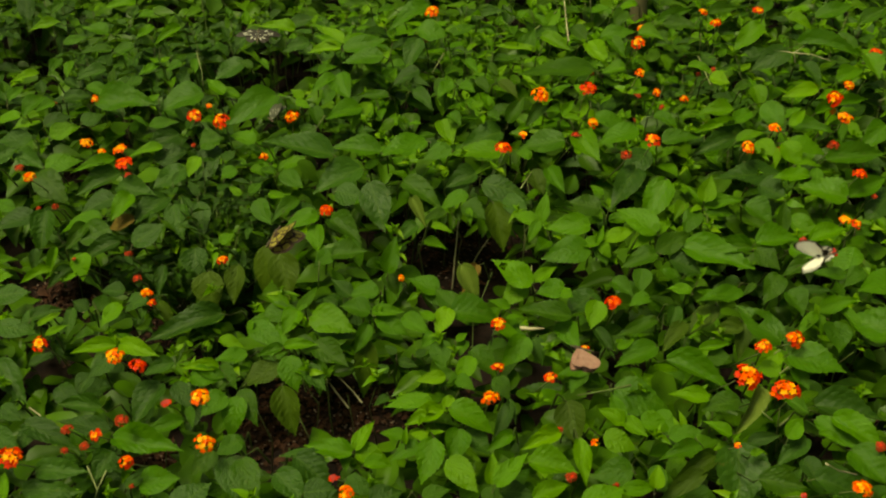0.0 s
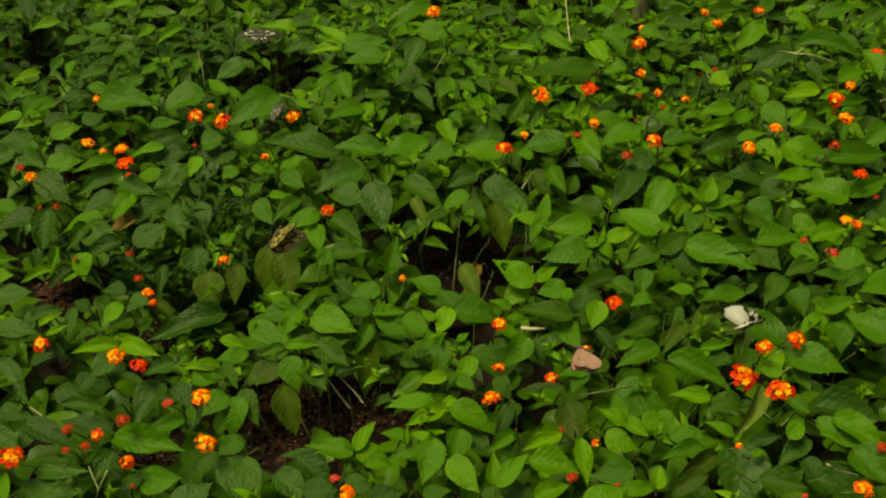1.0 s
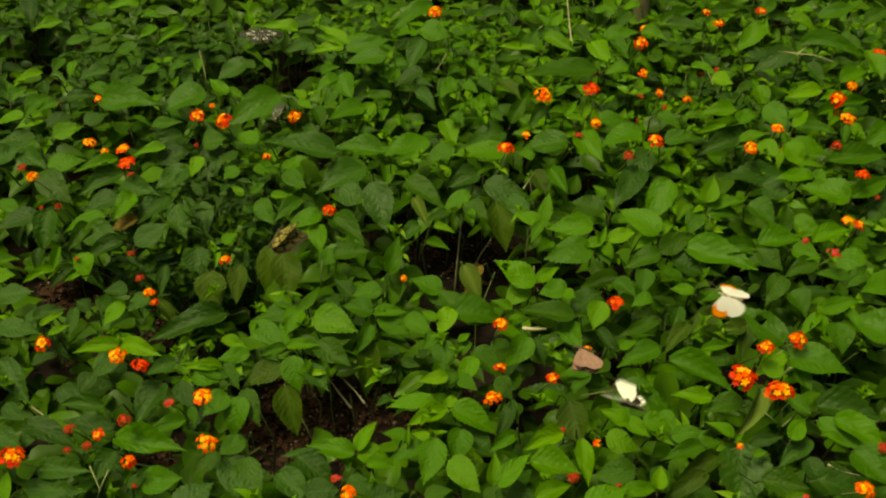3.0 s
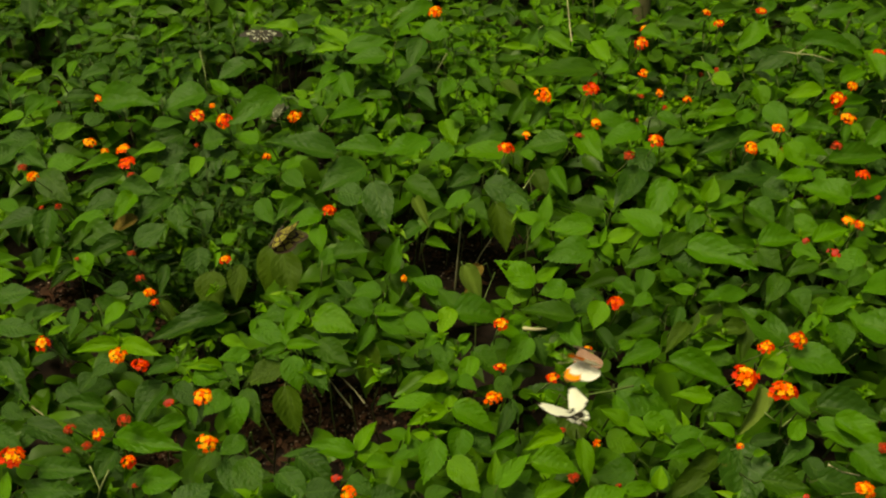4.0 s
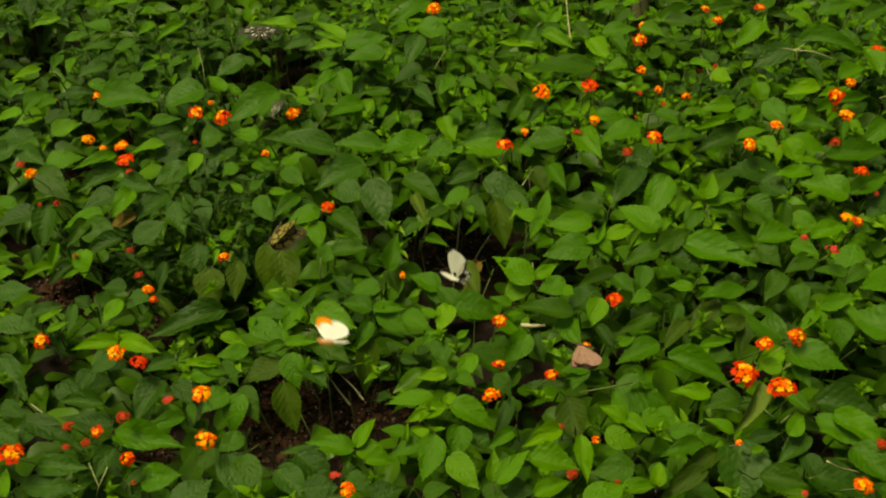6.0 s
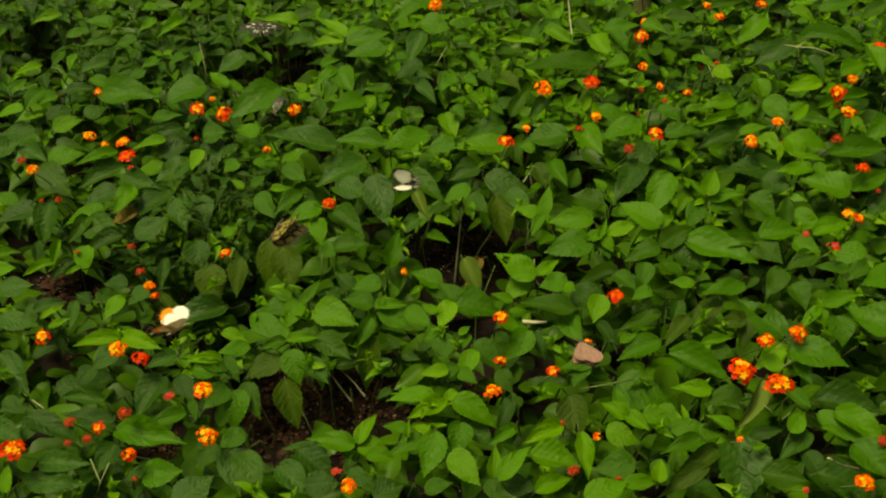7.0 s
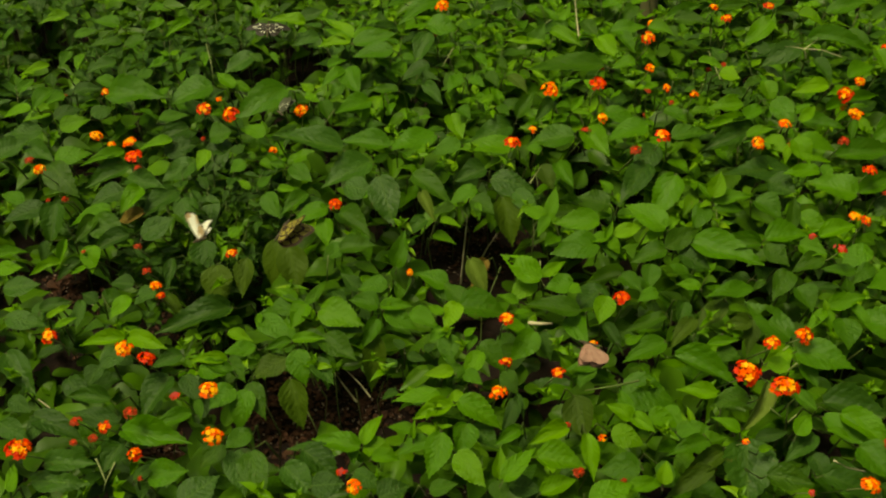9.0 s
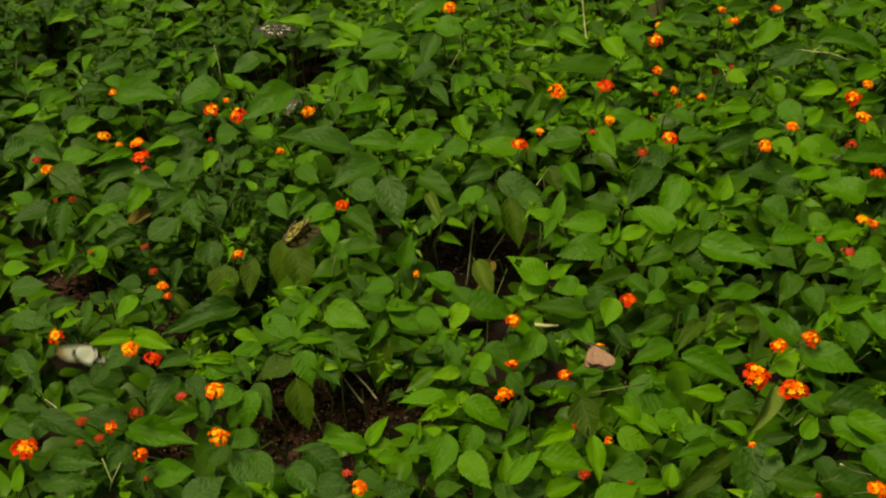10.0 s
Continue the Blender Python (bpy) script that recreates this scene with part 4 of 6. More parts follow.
leaf(-0.470, 1.723, 0.308, 21, -23, 44, 0.022, 0.010, "y")
leaf(-0.467, 1.723, 0.308, 31, 13, -42, 0.021, 0.013, "y")
leaf(-0.464, 1.719, 0.308, -11, 16, -148, 0.020, 0.009, "y")
leaf(-0.417, 1.872, 0.308, -32, -5, -172, 0.029, 0.016, "y")
leaf(-0.350, 1.748, 0.308, 30, -15, 49, 0.040, 0.024, "y")
leaf(-0.453, 1.654, 0.302, 16, 24, -78, 0.046, 0.019, "n")
leaf(-0.624, 1.675, 0.292, 16, 25, -60, 0.047, 0.029, "d")
leaf(-0.568, 1.684, 0.292, 21, 22, -54, 0.036, 0.027, "d")
leaf(-0.259, 1.987, 0.308, 12, -25, 85, 0.064, 0.029, "y")
leaf(-0.346, 2.008, 0.308, 59, -2, 6, 0.027, 0.019, "y")
leaf(-0.170, 1.933, 0.308, 21, -22, 46, 0.054, 0.028, "y")
leaf(-0.173, 1.922, 0.308, 22, -22, 71, 0.054, 0.018, "y")
leaf(-0.173, 1.911, 0.308, -4, -23, 99, 0.056, 0.029, "y")
leaf(-0.169, 1.933, 0.308, 12, 26, -65, 0.072, 0.025, "y")
leaf(-0.167, 1.919, 0.302, 12, 25, -73, 0.078, 0.034, "n")
leaf(-0.100, 1.895, 0.302, -4, -23, 104, 0.069, 0.040, "n")
leaf(-0.178, 1.822, 0.302, -7, -20, 142, 0.053, 0.022, "n")
leaf(-0.174, 1.822, 0.302, -23, 16, -157, 0.054, 0.040, "n")
leaf(-0.179, 1.770, 0.302, -15, -9, 162, 0.037, 0.024, "n")
leaf(-0.203, 1.828, 0.302, 23, 20, -53, 0.035, 0.019, "n")
leaf(-0.024, 2.104, 0.302, -6, -21, 136, 0.092, 0.038, "n")
leaf(-0.040, 1.993, 0.302, 6, 25, -99, 0.057, 0.043, "n")
leaf(-0.039, 1.982, 0.292, -31, -8, 164, 0.070, 0.037, "d")
leaf(-0.037, 1.862, 0.292, -12, -17, 122, 0.052, 0.032, "d")
leaf(-0.268, 1.753, 0.302, -3, -23, 130, 0.098, 0.051, "n")
leaf(-0.355, 1.763, 0.302, -2, 23, -101, 0.034, 0.023, "n")
leaf(-0.221, 1.734, 0.308, 29, -17, 55, 0.025, 0.018, "y")
leaf(-0.231, 1.723, 0.308, -2, 23, -127, 0.030, 0.015, "y")
leaf(-0.203, 1.712, 0.302, -31, 9, -161, 0.038, 0.023, "n")
leaf(-0.129, 1.715, 0.302, 1, -25, 127, 0.064, 0.037, "n")
leaf(-0.112, 1.725, 0.302, -16, -10, 144, 0.054, 0.022, "n")
leaf(-0.233, 1.968, 0.292, 1, -24, 117, 0.049, 0.026, "d")
leaf(-0.272, 2.035, 0.292, 19, 23, -69, 0.045, 0.028, "d")
leaf(-0.140, 2.116, 0.302, -1, -23, 106, 0.050, 0.021, "n")
leaf(-0.087, 2.091, 0.302, -0, -24, 122, 0.037, 0.019, "n")
leaf(0.001, 1.812, 0.302, -32, 2, -173, 0.048, 0.024, "n")
leaf(-0.042, 1.791, 0.292, -10, 17, -149, 0.053, 0.023, "d")
leaf(-0.085, 1.753, 0.302, 6, -25, 97, 0.047, 0.022, "n")
leaf(-0.339, 1.893, 0.292, -13, -15, 131, 0.062, 0.044, "d")
leaf(-0.318, 1.849, 0.302, 30, -15, 49, 0.029, 0.016, "n")
leaf(-0.305, 1.884, 0.302, -17, 6, -152, 0.028, 0.013, "n")
leaf(0.141, 1.899, 0.302, 53, 13, -24, 0.050, 0.030, "n")
leaf(0.162, 1.900, 0.308, 13, -25, 85, 0.074, 0.021, "y")
leaf(0.255, 1.842, 0.302, 6, -25, 103, 0.132, 0.044, "n")
leaf(0.192, 2.001, 0.308, 49, 21, -28, 0.040, 0.024, "y")
leaf(0.188, 2.001, 0.308, 31, -11, 36, 0.034, 0.018, "y")
leaf(0.208, 1.979, 0.302, 18, -25, 52, 0.032, 0.020, "n")
leaf(0.180, 1.972, 0.302, -2, 24, -132, 0.063, 0.029, "n")
leaf(0.238, 2.007, 0.302, -11, 17, -149, 0.043, 0.028, "n")
leaf(0.256, 1.931, 0.308, -11, 17, -153, 0.062, 0.034, "y")
leaf(0.285, 1.968, 0.302, 18, 24, -79, 0.062, 0.029, "n")
leaf(0.299, 1.961, 0.302, -12, 16, -152, 0.045, 0.027, "n")
leaf(0.363, 2.095, 0.308, 2, -25, 119, 0.045, 0.019, "y")
leaf(0.340, 2.079, 0.302, -12, -14, 152, 0.050, 0.029, "n")
leaf(0.352, 1.984, 0.302, 4, 25, -116, 0.048, 0.029, "n")
leaf(0.106, 1.665, 0.302, 49, 21, -25, 0.049, 0.024, "n")
leaf(0.166, 1.733, 0.292, -10, -17, 145, 0.049, 0.024, "d")
leaf(0.191, 1.674, 0.308, 26, 19, -30, 0.038, 0.014, "y")
leaf(0.193, 1.670, 0.308, 3, 24, -101, 0.035, 0.013, "y")
leaf(0.246, 1.688, 0.302, -5, 22, -107, 0.058, 0.028, "n")
leaf(0.337, 1.761, 0.308, 3, -25, 117, 0.034, 0.014, "y")
leaf(0.312, 1.853, 0.302, -6, -22, 104, 0.041, 0.027, "n")
leaf(0.078, 2.071, 0.292, 22, 22, -75, 0.045, 0.025, "d")
leaf(0.015, 1.979, 0.302, 17, 24, -63, 0.058, 0.026, "n")
leaf(0.010, 1.995, 0.302, -8, 19, -129, 0.046, 0.023, "n")
leaf(0.043, 1.874, 0.302, -9, 19, -148, 0.035, 0.020, "n")
leaf(0.082, 1.863, 0.302, -12, 16, -155, 0.032, 0.015, "n")
leaf(0.016, 1.802, 0.302, -11, -17, 157, 0.044, 0.024, "n")
leaf(0.033, 1.792, 0.302, -8, 19, -131, 0.031, 0.020, "n")
leaf(0.061, 1.812, 0.302, -14, 12, -149, 0.036, 0.020, "n")
leaf(0.100, 1.834, 0.285, -7, 22, -146, 0.046, 0.023, "h")
leaf(0.013, 1.688, 0.302, -10, 17, -137, 0.027, 0.023, "n")
leaf(0.076, 1.697, 0.302, -6, 22, -141, 0.028, 0.015, "n")
leaf(0.577, 2.019, 0.302, -22, -20, 139, 0.079, 0.038, "n")
leaf(0.402, 2.019, 0.302, 5, 25, -100, 0.062, 0.030, "n")
leaf(0.491, 2.062, 0.302, 8, 26, -72, 0.060, 0.027, "n")
leaf(0.394, 2.030, 0.302, 18, 23, -69, 0.069, 0.021, "n")
leaf(0.446, 1.804, 0.308, -6, 21, -116, 0.035, 0.029, "y")
leaf(0.418, 1.845, 0.308, -2, 23, -110, 0.041, 0.018, "y")
leaf(0.516, 1.782, 0.302, -31, 6, -167, 0.040, 0.031, "n")
leaf(0.511, 1.796, 0.302, -5, -22, 128, 0.040, 0.019, "n")
leaf(0.613, 1.761, 0.308, 5, -25, 104, 0.058, 0.026, "y")
leaf(0.625, 1.883, 0.292, -14, 11, -153, 0.050, 0.028, "d")
leaf(0.608, 1.926, 0.292, -6, -21, 112, 0.072, 0.042, "d")
leaf(0.627, 1.939, 0.302, 10, 26, -106, 0.110, 0.039, "n")
leaf(0.707, 1.979, 0.302, -10, 18, -144, 0.054, 0.030, "n")
leaf(0.659, 1.798, 0.302, 20, 22, -59, 0.056, 0.033, "n")
leaf(0.733, 1.895, 0.302, -16, 4, -168, 0.055, 0.041, "n")
leaf(0.638, 1.752, 0.308, 2, -26, 125, 0.040, 0.017, "y")
leaf(0.595, 1.693, 0.302, 10, 26, -68, 0.098, 0.023, "n")
leaf(0.522, 1.725, 0.302, -26, 22, -163, 0.055, 0.038, "n")
leaf(0.491, 1.697, 0.302, -4, -23, 131, 0.052, 0.026, "n")
leaf(0.542, 1.643, 0.308, 25, 19, -38, 0.043, 0.018, "y")
leaf(0.465, 1.706, 0.302, -1, -24, 99, 0.060, 0.029, "n")
leaf(0.339, 1.688, 0.302, -4, 22, -124, 0.041, 0.025, "n")
leaf(0.632, 2.042, 0.302, -5, 21, -115, 0.050, 0.029, "n")
leaf(0.685, 2.049, 0.302, 22, 22, -73, 0.078, 0.031, "n")
leaf(0.761, 2.026, 0.302, 24, 20, -57, 0.053, 0.029, "n")
leaf(0.619, 2.116, 0.302, -9, -18, 137, 0.053, 0.024, "n")
leaf(0.386, 1.984, 0.302, -12, 15, -144, 0.027, 0.025, "n")
leaf(-0.440, 1.446, 0.268, -19, -23, 104, 0.044, 0.028, "b")
leaf(0.050, 1.356, 0.251, -14, -20, 161, 0.054, 0.019, "b")


# ------------------------------------------------------------------ flower heads
def floret_mesh(name, mat):
    """A small flower of five rounded lobes round a throat."""
    verts, faces = [(0, 0, -0.10), (0, 0, -0.9)], []
    for k in range(10):
        a = math.pi * 2 * k / 10
        r = 1.0 if k % 2 == 0 else 0.54
        verts.append((math.cos(a) * r, math.sin(a) * r, 0.10 if k % 2 == 0 else 0.16))
    for k in range(10):
        i, j = 2 + k, 2 + (k + 1) % 10
        faces.append((0, i, j))
        faces.append((1, j, i))
    return mesh_of(name, verts, faces, mat, smooth=False)


FLORET = {k: floret_mesh("floret", m) for k, m in PETAL.items()}
COLORS = {"m": ("orange", "yellow", "red", "red"), "o": ("orange", "yellow", "yellow", "orange"), "r": ("red", "orange", "red", "red"), "p": ("pink", "pink", "red", "pink"), "f": ("red", "dull", "dull", "dull")}


def head_florets(r, kind, seed):
    """Poses and colours of the florets on a domed head of radius r."""
    g = random.Random(seed)
    out = []
    size = r * (0.38 if r > 0.009 else 0.46)
    for ring, (count, polar, col) in enumerate(((1, 0, 0), (5, 36, 1), (7, 64, 2), (8, 88, 3))):
        for k in range(count):
            a = radians(360 * k / count + ring * 23 + g.uniform(-16, 16))
            t = radians(polar + g.uniform(-6, 6))
            d = Vector((math.sin(t) * math.cos(a), math.sin(t) * math.sin(a), math.cos(t) * 0.55)) * g.uniform(0.84, 1.22)
            n = Vector((d.x, d.y, d.z + 0.55))
            q = n.to_track_quat("Z", "Y")
            c = COLORS[kind][col]
            if kind == "o" and g.random() < 0.4 and ring < 3:
                c = "orange" if c == "yellow" else "yellow"
            if kind == "m" and ring > 0 and g.random() < 0.2:
                c = "orange"
            if g.random() < (0.08 if r > 0.009 else 0.28) * (ring > 0):
                continue
            s = size * g.uniform(0.8, 1.15)
            out.append((Matrix.LocRotScale(d * r * (0.80 + 0.10 * (ring == 3)), q, (s, s, s * 0.8)), c))
    return out


def core_mesh(r):
    verts, faces = [], []
    tube(verts, faces, [(0, 0, -r * 0.9), (0, 0, -r * 0.3), (0, 0, r * 0.05), (0, 0, r * 0.22)], [r * 0.16, r * 0.4, r * 0.4, r * 0.1], 8)
    return verts, faces


def flower(x, y, z, r, kind):
    """A lantana head on its stalk: a green core and florets in rings, older ones redder outside."""
    p = nearest(x, y)
    p[7] += 1
    tilt = Euler((radians(rng.uniform(8, 34)), radians(rng.uniform(-14, 14)), radians(rng.uniform(-30, 30))))
    m = Matrix.LocRotScale((x - p[0], y - p[1], z), tilt, (rng.uniform(0.88, 1.08), rng.uniform(0.75, 1.08), rng.uniform(0.7, 1.0)))
    v, f = core_mesh(r)
    seed = rng.randrange(9999)
    if kind == "r" and r < 0.0085:
        kind = "f"
    if r > 0.0085:
        head = child("flower_head", mesh_of("flower_head", v, f, PETAL["red" if kind != "p" else "pink"]), p[2], m)
        for q, c in head_florets(r, kind, seed):
            child("floret", FLORET[c], head, q)
    else:
        names = sorted(PETAL)
        mats = [PETAL["dull" if kind == "f" else "red"]] + [PETAL[k] for k in names]
        idx = [0] * len(f)
        for q, c in head_florets(r, kind, seed):
            n = len(v)
            me = FLORET[c]
            v += [q @ w.co for w in me.vertices]
            f += [tuple(i + n for i in g.vertices) for g in me.polygons]
            idx += [1 + names.index(c)] * len(me.polygons)
        head = child("flower_head", mesh_of("flower_head", v, f, mats, idx, False), p[2], m)
    a = Vector((x - p[0], y - p[1], z)) + tilt.to_matrix() @ Vector((0, 0, -r * 0.8))
    sv, sf = [], []
    tube(sv, sf, (a, a + Vector((rng.uniform(-0.006, 0.006), 0.025, -0.028)), a + Vector((rng.uniform(-0.02, 0.02), 0.085, -0.10))), (0.0007, 0.0008, 0.0010), 4)
    child("flower_stalk", mesh_of("flower_stalk", sv, sf, PALE_STEM), p[2], pose(0, 0, 0))
    return head


flower(-0.014, 2.026, 0.325, 0.0124, "o")
flower(0.483, 2.065, 0.305, 0.0083, "o")
flower(0.497, 2.019, 0.305, 0.0091, "m")
flower(0.584, 2.072, 0.305, 0.0094, "m")
flower(0.360, 1.998, 0.305, 0.0089, "o")
flower(0.338, 1.898, 0.325, 0.0120, "m")
flower(0.255, 1.853, 0.290, 0.0059, "r")
flower(0.334, 1.826, 0.305, 0.0075, "o")
flower(0.237, 1.733, 0.325, 0.0126, "r")
flower(0.159, 1.714, 0.325, 0.0133, "o")
flower(0.326, 1.775, 0.290, 0.0057, "r")
flower(0.352, 1.757, 0.305, 0.0065, "o")
flower(0.393, 1.736, 0.305, 0.0072, "o")
flower(0.672, 1.780, 0.305, 0.0093, "o")
flower(0.622, 1.698, 0.325, 0.0122, "m")
flower(0.621, 1.693, 0.305, 0.0065, "o")
flower(0.622, 1.638, 0.325, 0.0119, "o")
flower(0.751, 1.902, 0.305, 0.0099, "r")
flower(0.518, 1.642, 0.305, 0.0086, "o")
flower(0.239, 1.657, 0.305, 0.0084, "o")
flower(0.127, 1.621, 0.305, 0.0075, "o")
flower(0.093, 1.549, 0.325, 0.0115, "m")
flower(0.317, 1.572, 0.325, 0.0111, "m")
flower(0.456, 1.549, 0.325, 0.0104, "o")
flower(0.519, 1.602, 0.290, 0.0054, "r")
flower(0.596, 1.590, 0.305, 0.0078, "r")
flower(0.599, 1.475, 0.325, 0.0096, "r")
flower(0.558, 1.388, 0.305, 0.0078, "o")
flower(0.571, 1.377, 0.305, 0.0070, "m")
flower(0.626, 1.470, 0.290, 0.0045, "r")
flower(0.489, 1.340, 0.305, 0.0048, "p")
flower(0.508, 1.284, 0.325, 0.0080, "p")
flower(-0.229, 1.643, 0.325, 0.0106, "o")
flower(-0.337, 1.631, 0.325, 0.0129, "m")
flower(-0.379, 1.647, 0.325, 0.0108, "m")
flower(-0.369, 1.714, 0.305, 0.0048, "o")
flower(-0.556, 1.738, 0.305, 0.0066, "o")
flower(-0.630, 1.748, 0.290, 0.0058, "r")
flower(-0.526, 1.565, 0.325, 0.0091, "o")
flower(-0.509, 1.572, 0.305, 0.0061, "o")
flower(-0.473, 1.547, 0.325, 0.0097, "o")
flower(-0.459, 1.507, 0.325, 0.0117, "r")
flower(-0.463, 1.529, 0.290, 0.0060, "r")
flower(-0.380, 1.616, 0.290, 0.0038, "r")
flower(-0.264, 1.558, 0.305, 0.0059, "o")
flower(-0.630, 1.551, 0.290, 0.0062, "r")
flower(-0.585, 1.470, 0.325, 0.0102, "o")
flower(-0.156, 1.384, 0.325, 0.0100, "r")
flower(-0.288, 1.296, 0.305, 0.0065, "m")
flower(-0.421, 1.332, 0.290, 0.0054, "r")
flower(-0.398, 1.276, 0.290, 0.0059, "r")
flower(-0.374, 1.226, 0.305, 0.0070, "o")
flower(-0.363, 1.205, 0.305, 0.0057, "m")
flower(-0.549, 1.446, 0.290, 0.0051, "r")
flower(-0.572, 1.442, 0.290, 0.0036, "r")
flower(-0.491, 1.319, 0.290, 0.0034, "r")
flower(-0.472, 1.101, 0.325, 0.0085, "m")
flower(-0.379, 1.080, 0.325, 0.0094, "o")
flower(-0.349, 1.064, 0.325, 0.0087, "r")
flower(-0.269, 1.010, 0.325, 0.0106, "o")
flower(-0.311, 1.021, 0.305, 0.0057, "p")
flower(-0.349, 0.972, 0.325, 0.0066, "r")
flower(-0.414, 0.979, 0.305, 0.0062, "r")
flower(-0.372, 0.949, 0.325, 0.0066, "m")
flower(-0.394, 0.968, 0.290, 0.0051, "r")
flower(-0.414, 0.961, 0.290, 0.0040, "r")
flower(-0.252, 0.937, 0.325, 0.0112, "o")
flower(-0.330, 0.909, 0.325, 0.0080, "m")
flower(-0.454, 0.916, 0.325, 0.0138, "m")
flower(-0.329, 0.908, 0.290, 0.0038, "r")
flower(-0.113, 0.905, 0.305, 0.0052, "p")
flower(-0.097, 0.865, 0.325, 0.0081, "o")
flower(0.069, 1.137, 0.325, 0.0088, "m")
flower(0.066, 1.058, 0.325, 0.0073, "m")
flower(0.055, 1.007, 0.325, 0.0098, "o")
flower(0.125, 1.041, 0.325, 0.0078, "m")
flower(0.173, 1.115, 0.305, 0.0053, "o")
flower(0.213, 1.179, 0.325, 0.0109, "r")
flower(0.379, 1.095, 0.325, 0.0095, "m")
flower(0.419, 1.108, 0.325, 0.0108, "m")
flower(0.432, 0.871, 0.325, 0.0107, "o")
flower(0.478, 0.950, 0.305, 0.0057, "r")
flower(0.168, 0.956, 0.305, 0.0043, "o")
flower(0.135, 0.886, 0.325, 0.0062, "r")
flower(0.323, 0.952, 0.305, 0.0039, "m")
flower(0.133, 0.993, 0.290, 0.0039, "r")
flower(-0.027, 1.983, 0.290, 0.0062, "r")
flower(-0.051, 1.255, 0.305, 0.0044, "o")
flower(0.278, 1.561, 0.305, 0.0074, "r")
flower(0.211, 1.645, 0.290, 0.0069, "r")
flower(0.311, 1.693, 0.290, 0.0047, "r")
flower(0.358, 1.735, 0.290, 0.0048, "r")
flower(0.437, 1.849, 0.290, 0.0051, "r")
flower(0.466, 1.866, 0.290, 0.0051, "r")
flower(0.187, 0.908, 0.290, 0.0037, "r")
flower(0.377, 0.878, 0.305, 0.0038, "p")
head_one = flower(0.336, 1.031, 0.335, 0.0150, "m")
head_two = flower(0.372, 1.008, 0.335, 0.0155, "m")


# ------------------------------------------------------------------ twigs, straws, litter
def stalk(name, pts, radius, mat, label, category):
    v, f = [], []
    base = Vector(pts[0])
    tube(v, f, [Vector(q) - base for q in pts], [radius * (1 - 0.5 * i / (len(pts) - 1)) for i in range(len(pts))], 6)
    ob = new(name, mesh_of(name, v, f, mat))
    ob.location = base
    return tagged(ob, label, category)


def trunk():
    v, f = [], []
    pts = [(0.01 * math.sin(i), 0.01 * math.cos(2 * i), 0.12 * i) for i in range(12)]
    tube(v, f, pts, [0.019 + 0.010 * (i == 0) - 0.0008 * i + 0.002 * math.sin(3 * i) for i in range(12)], 12)
    return v, f


NEAR_PATCHES = [PATCHES[0], PATCHES[0], PATCHES[1], PATCHES[2], PATCHES[3], PATCHES[4], PATCHES[5]]


def on_soil():
    """A place on the soil, most often in a bare patch."""
    if rng.random() < 0.45:
        return rng.uniform(-1.1, 1.1), rng.uniform(0.9, 2.8)
    a, b, c, d = rng.choice(NEAR_PATCHES)
    return 1.28 * (a + rng.gauss(0, 0.7) * c), 1.28 * (b + rng.gauss(0, 0.7) * d)


def litter(count):
    """Dead leaves and crumbs on the soil."""
    v, f, idx = [], [], []
    for k in range(count):
        x, y = on_soil()
        g, h = rng.choice(SHAPES)
        ln = rng.uniform(0.003, 0.012) if rng.random() < 0.97 else rng.uniform(0.012, 0.022)
        m = Matrix.Translation((x, y, soil_height(x, y) + 0.004)) @ Euler((rng.uniform(-0.4, 0.4), rng.uniform(-0.5, 0.5), rng.uniform(0, 6.28))).to_matrix().to_4x4() @ Matrix.Diagonal((ln * rng.uniform(0.5, 0.9), ln, ln * 1.5, 1))
        n = len(v)
        v += [m @ Vector(a) for a in g]
        f += [tuple(i + n for i in q) for q in h]
    tagged(new("leaf_litter", mesh_of("leaf_litter", v, f, LITTER)), "dry brown leaf litter scattered on dark soil", "litter", kind="stuff")


def pebbles(count):
    v, f = [], []
    for k in range(count):
        x, y = on_soil()
        r = rng.uniform(0.0006, 0.003)
        n = len(v)
        c = Vector((x, y, soil_height(x, y) + 0.003 + r * 0.4))
        for d in ((1, 0, 0), (0, 1, 0), (-1, 0, 0), (0, -1, 0), (0, 0, 0.8), (0, 0, -0.8)):
            v.append(c + Vector(d) * r * rng.uniform(0.7, 1.2))
        f += [tuple(n + i for i in q) for q in ((0, 1, 4), (1, 2, 4), (2, 3, 4), (3, 0, 4), (1, 0, 5), (2, 1, 5), (3, 2, 5), (0, 3, 5))]
    tagged(new("pebbles", mesh_of("pebbles", v, f, PEBBLE)), "small pale pebbles on dark soil", "pebbles", kind="stuff")


litter(4200)
pebbles(1100)
stalk("dry_stalk", ((-0.132, 1.285, 0.050), (-0.151, 1.312, 0.055), (-0.169, 1.340, 0.060)), 0.0017, STRAW, "dry straw stalk lying on bare soil", "stalk")
stalk("dry_stalk", ((-0.113, 1.295, 0.050), (-0.128, 1.316, 0.055), (-0.153, 1.345, 0.060)), 0.0015, STRAW, "dry straw stalk lying on bare soil", "stalk")
stalk("dry_stalk", ((0.019, 1.591, 0.030), (0.022, 1.575, 0.090), (0.028, 1.593, 0.160), (0.030, 1.571, 0.200)), 0.0016, STRAW, "pale dry stalk standing in a dark gap", "stalk")
stalk("dry_stalk", ((0.051, 1.626, 0.050), (0.061, 1.606, 0.090), (0.076, 1.591, 0.130)), 0.0014, STRAW, "grey dry stalk leaning in a dark gap", "stalk")
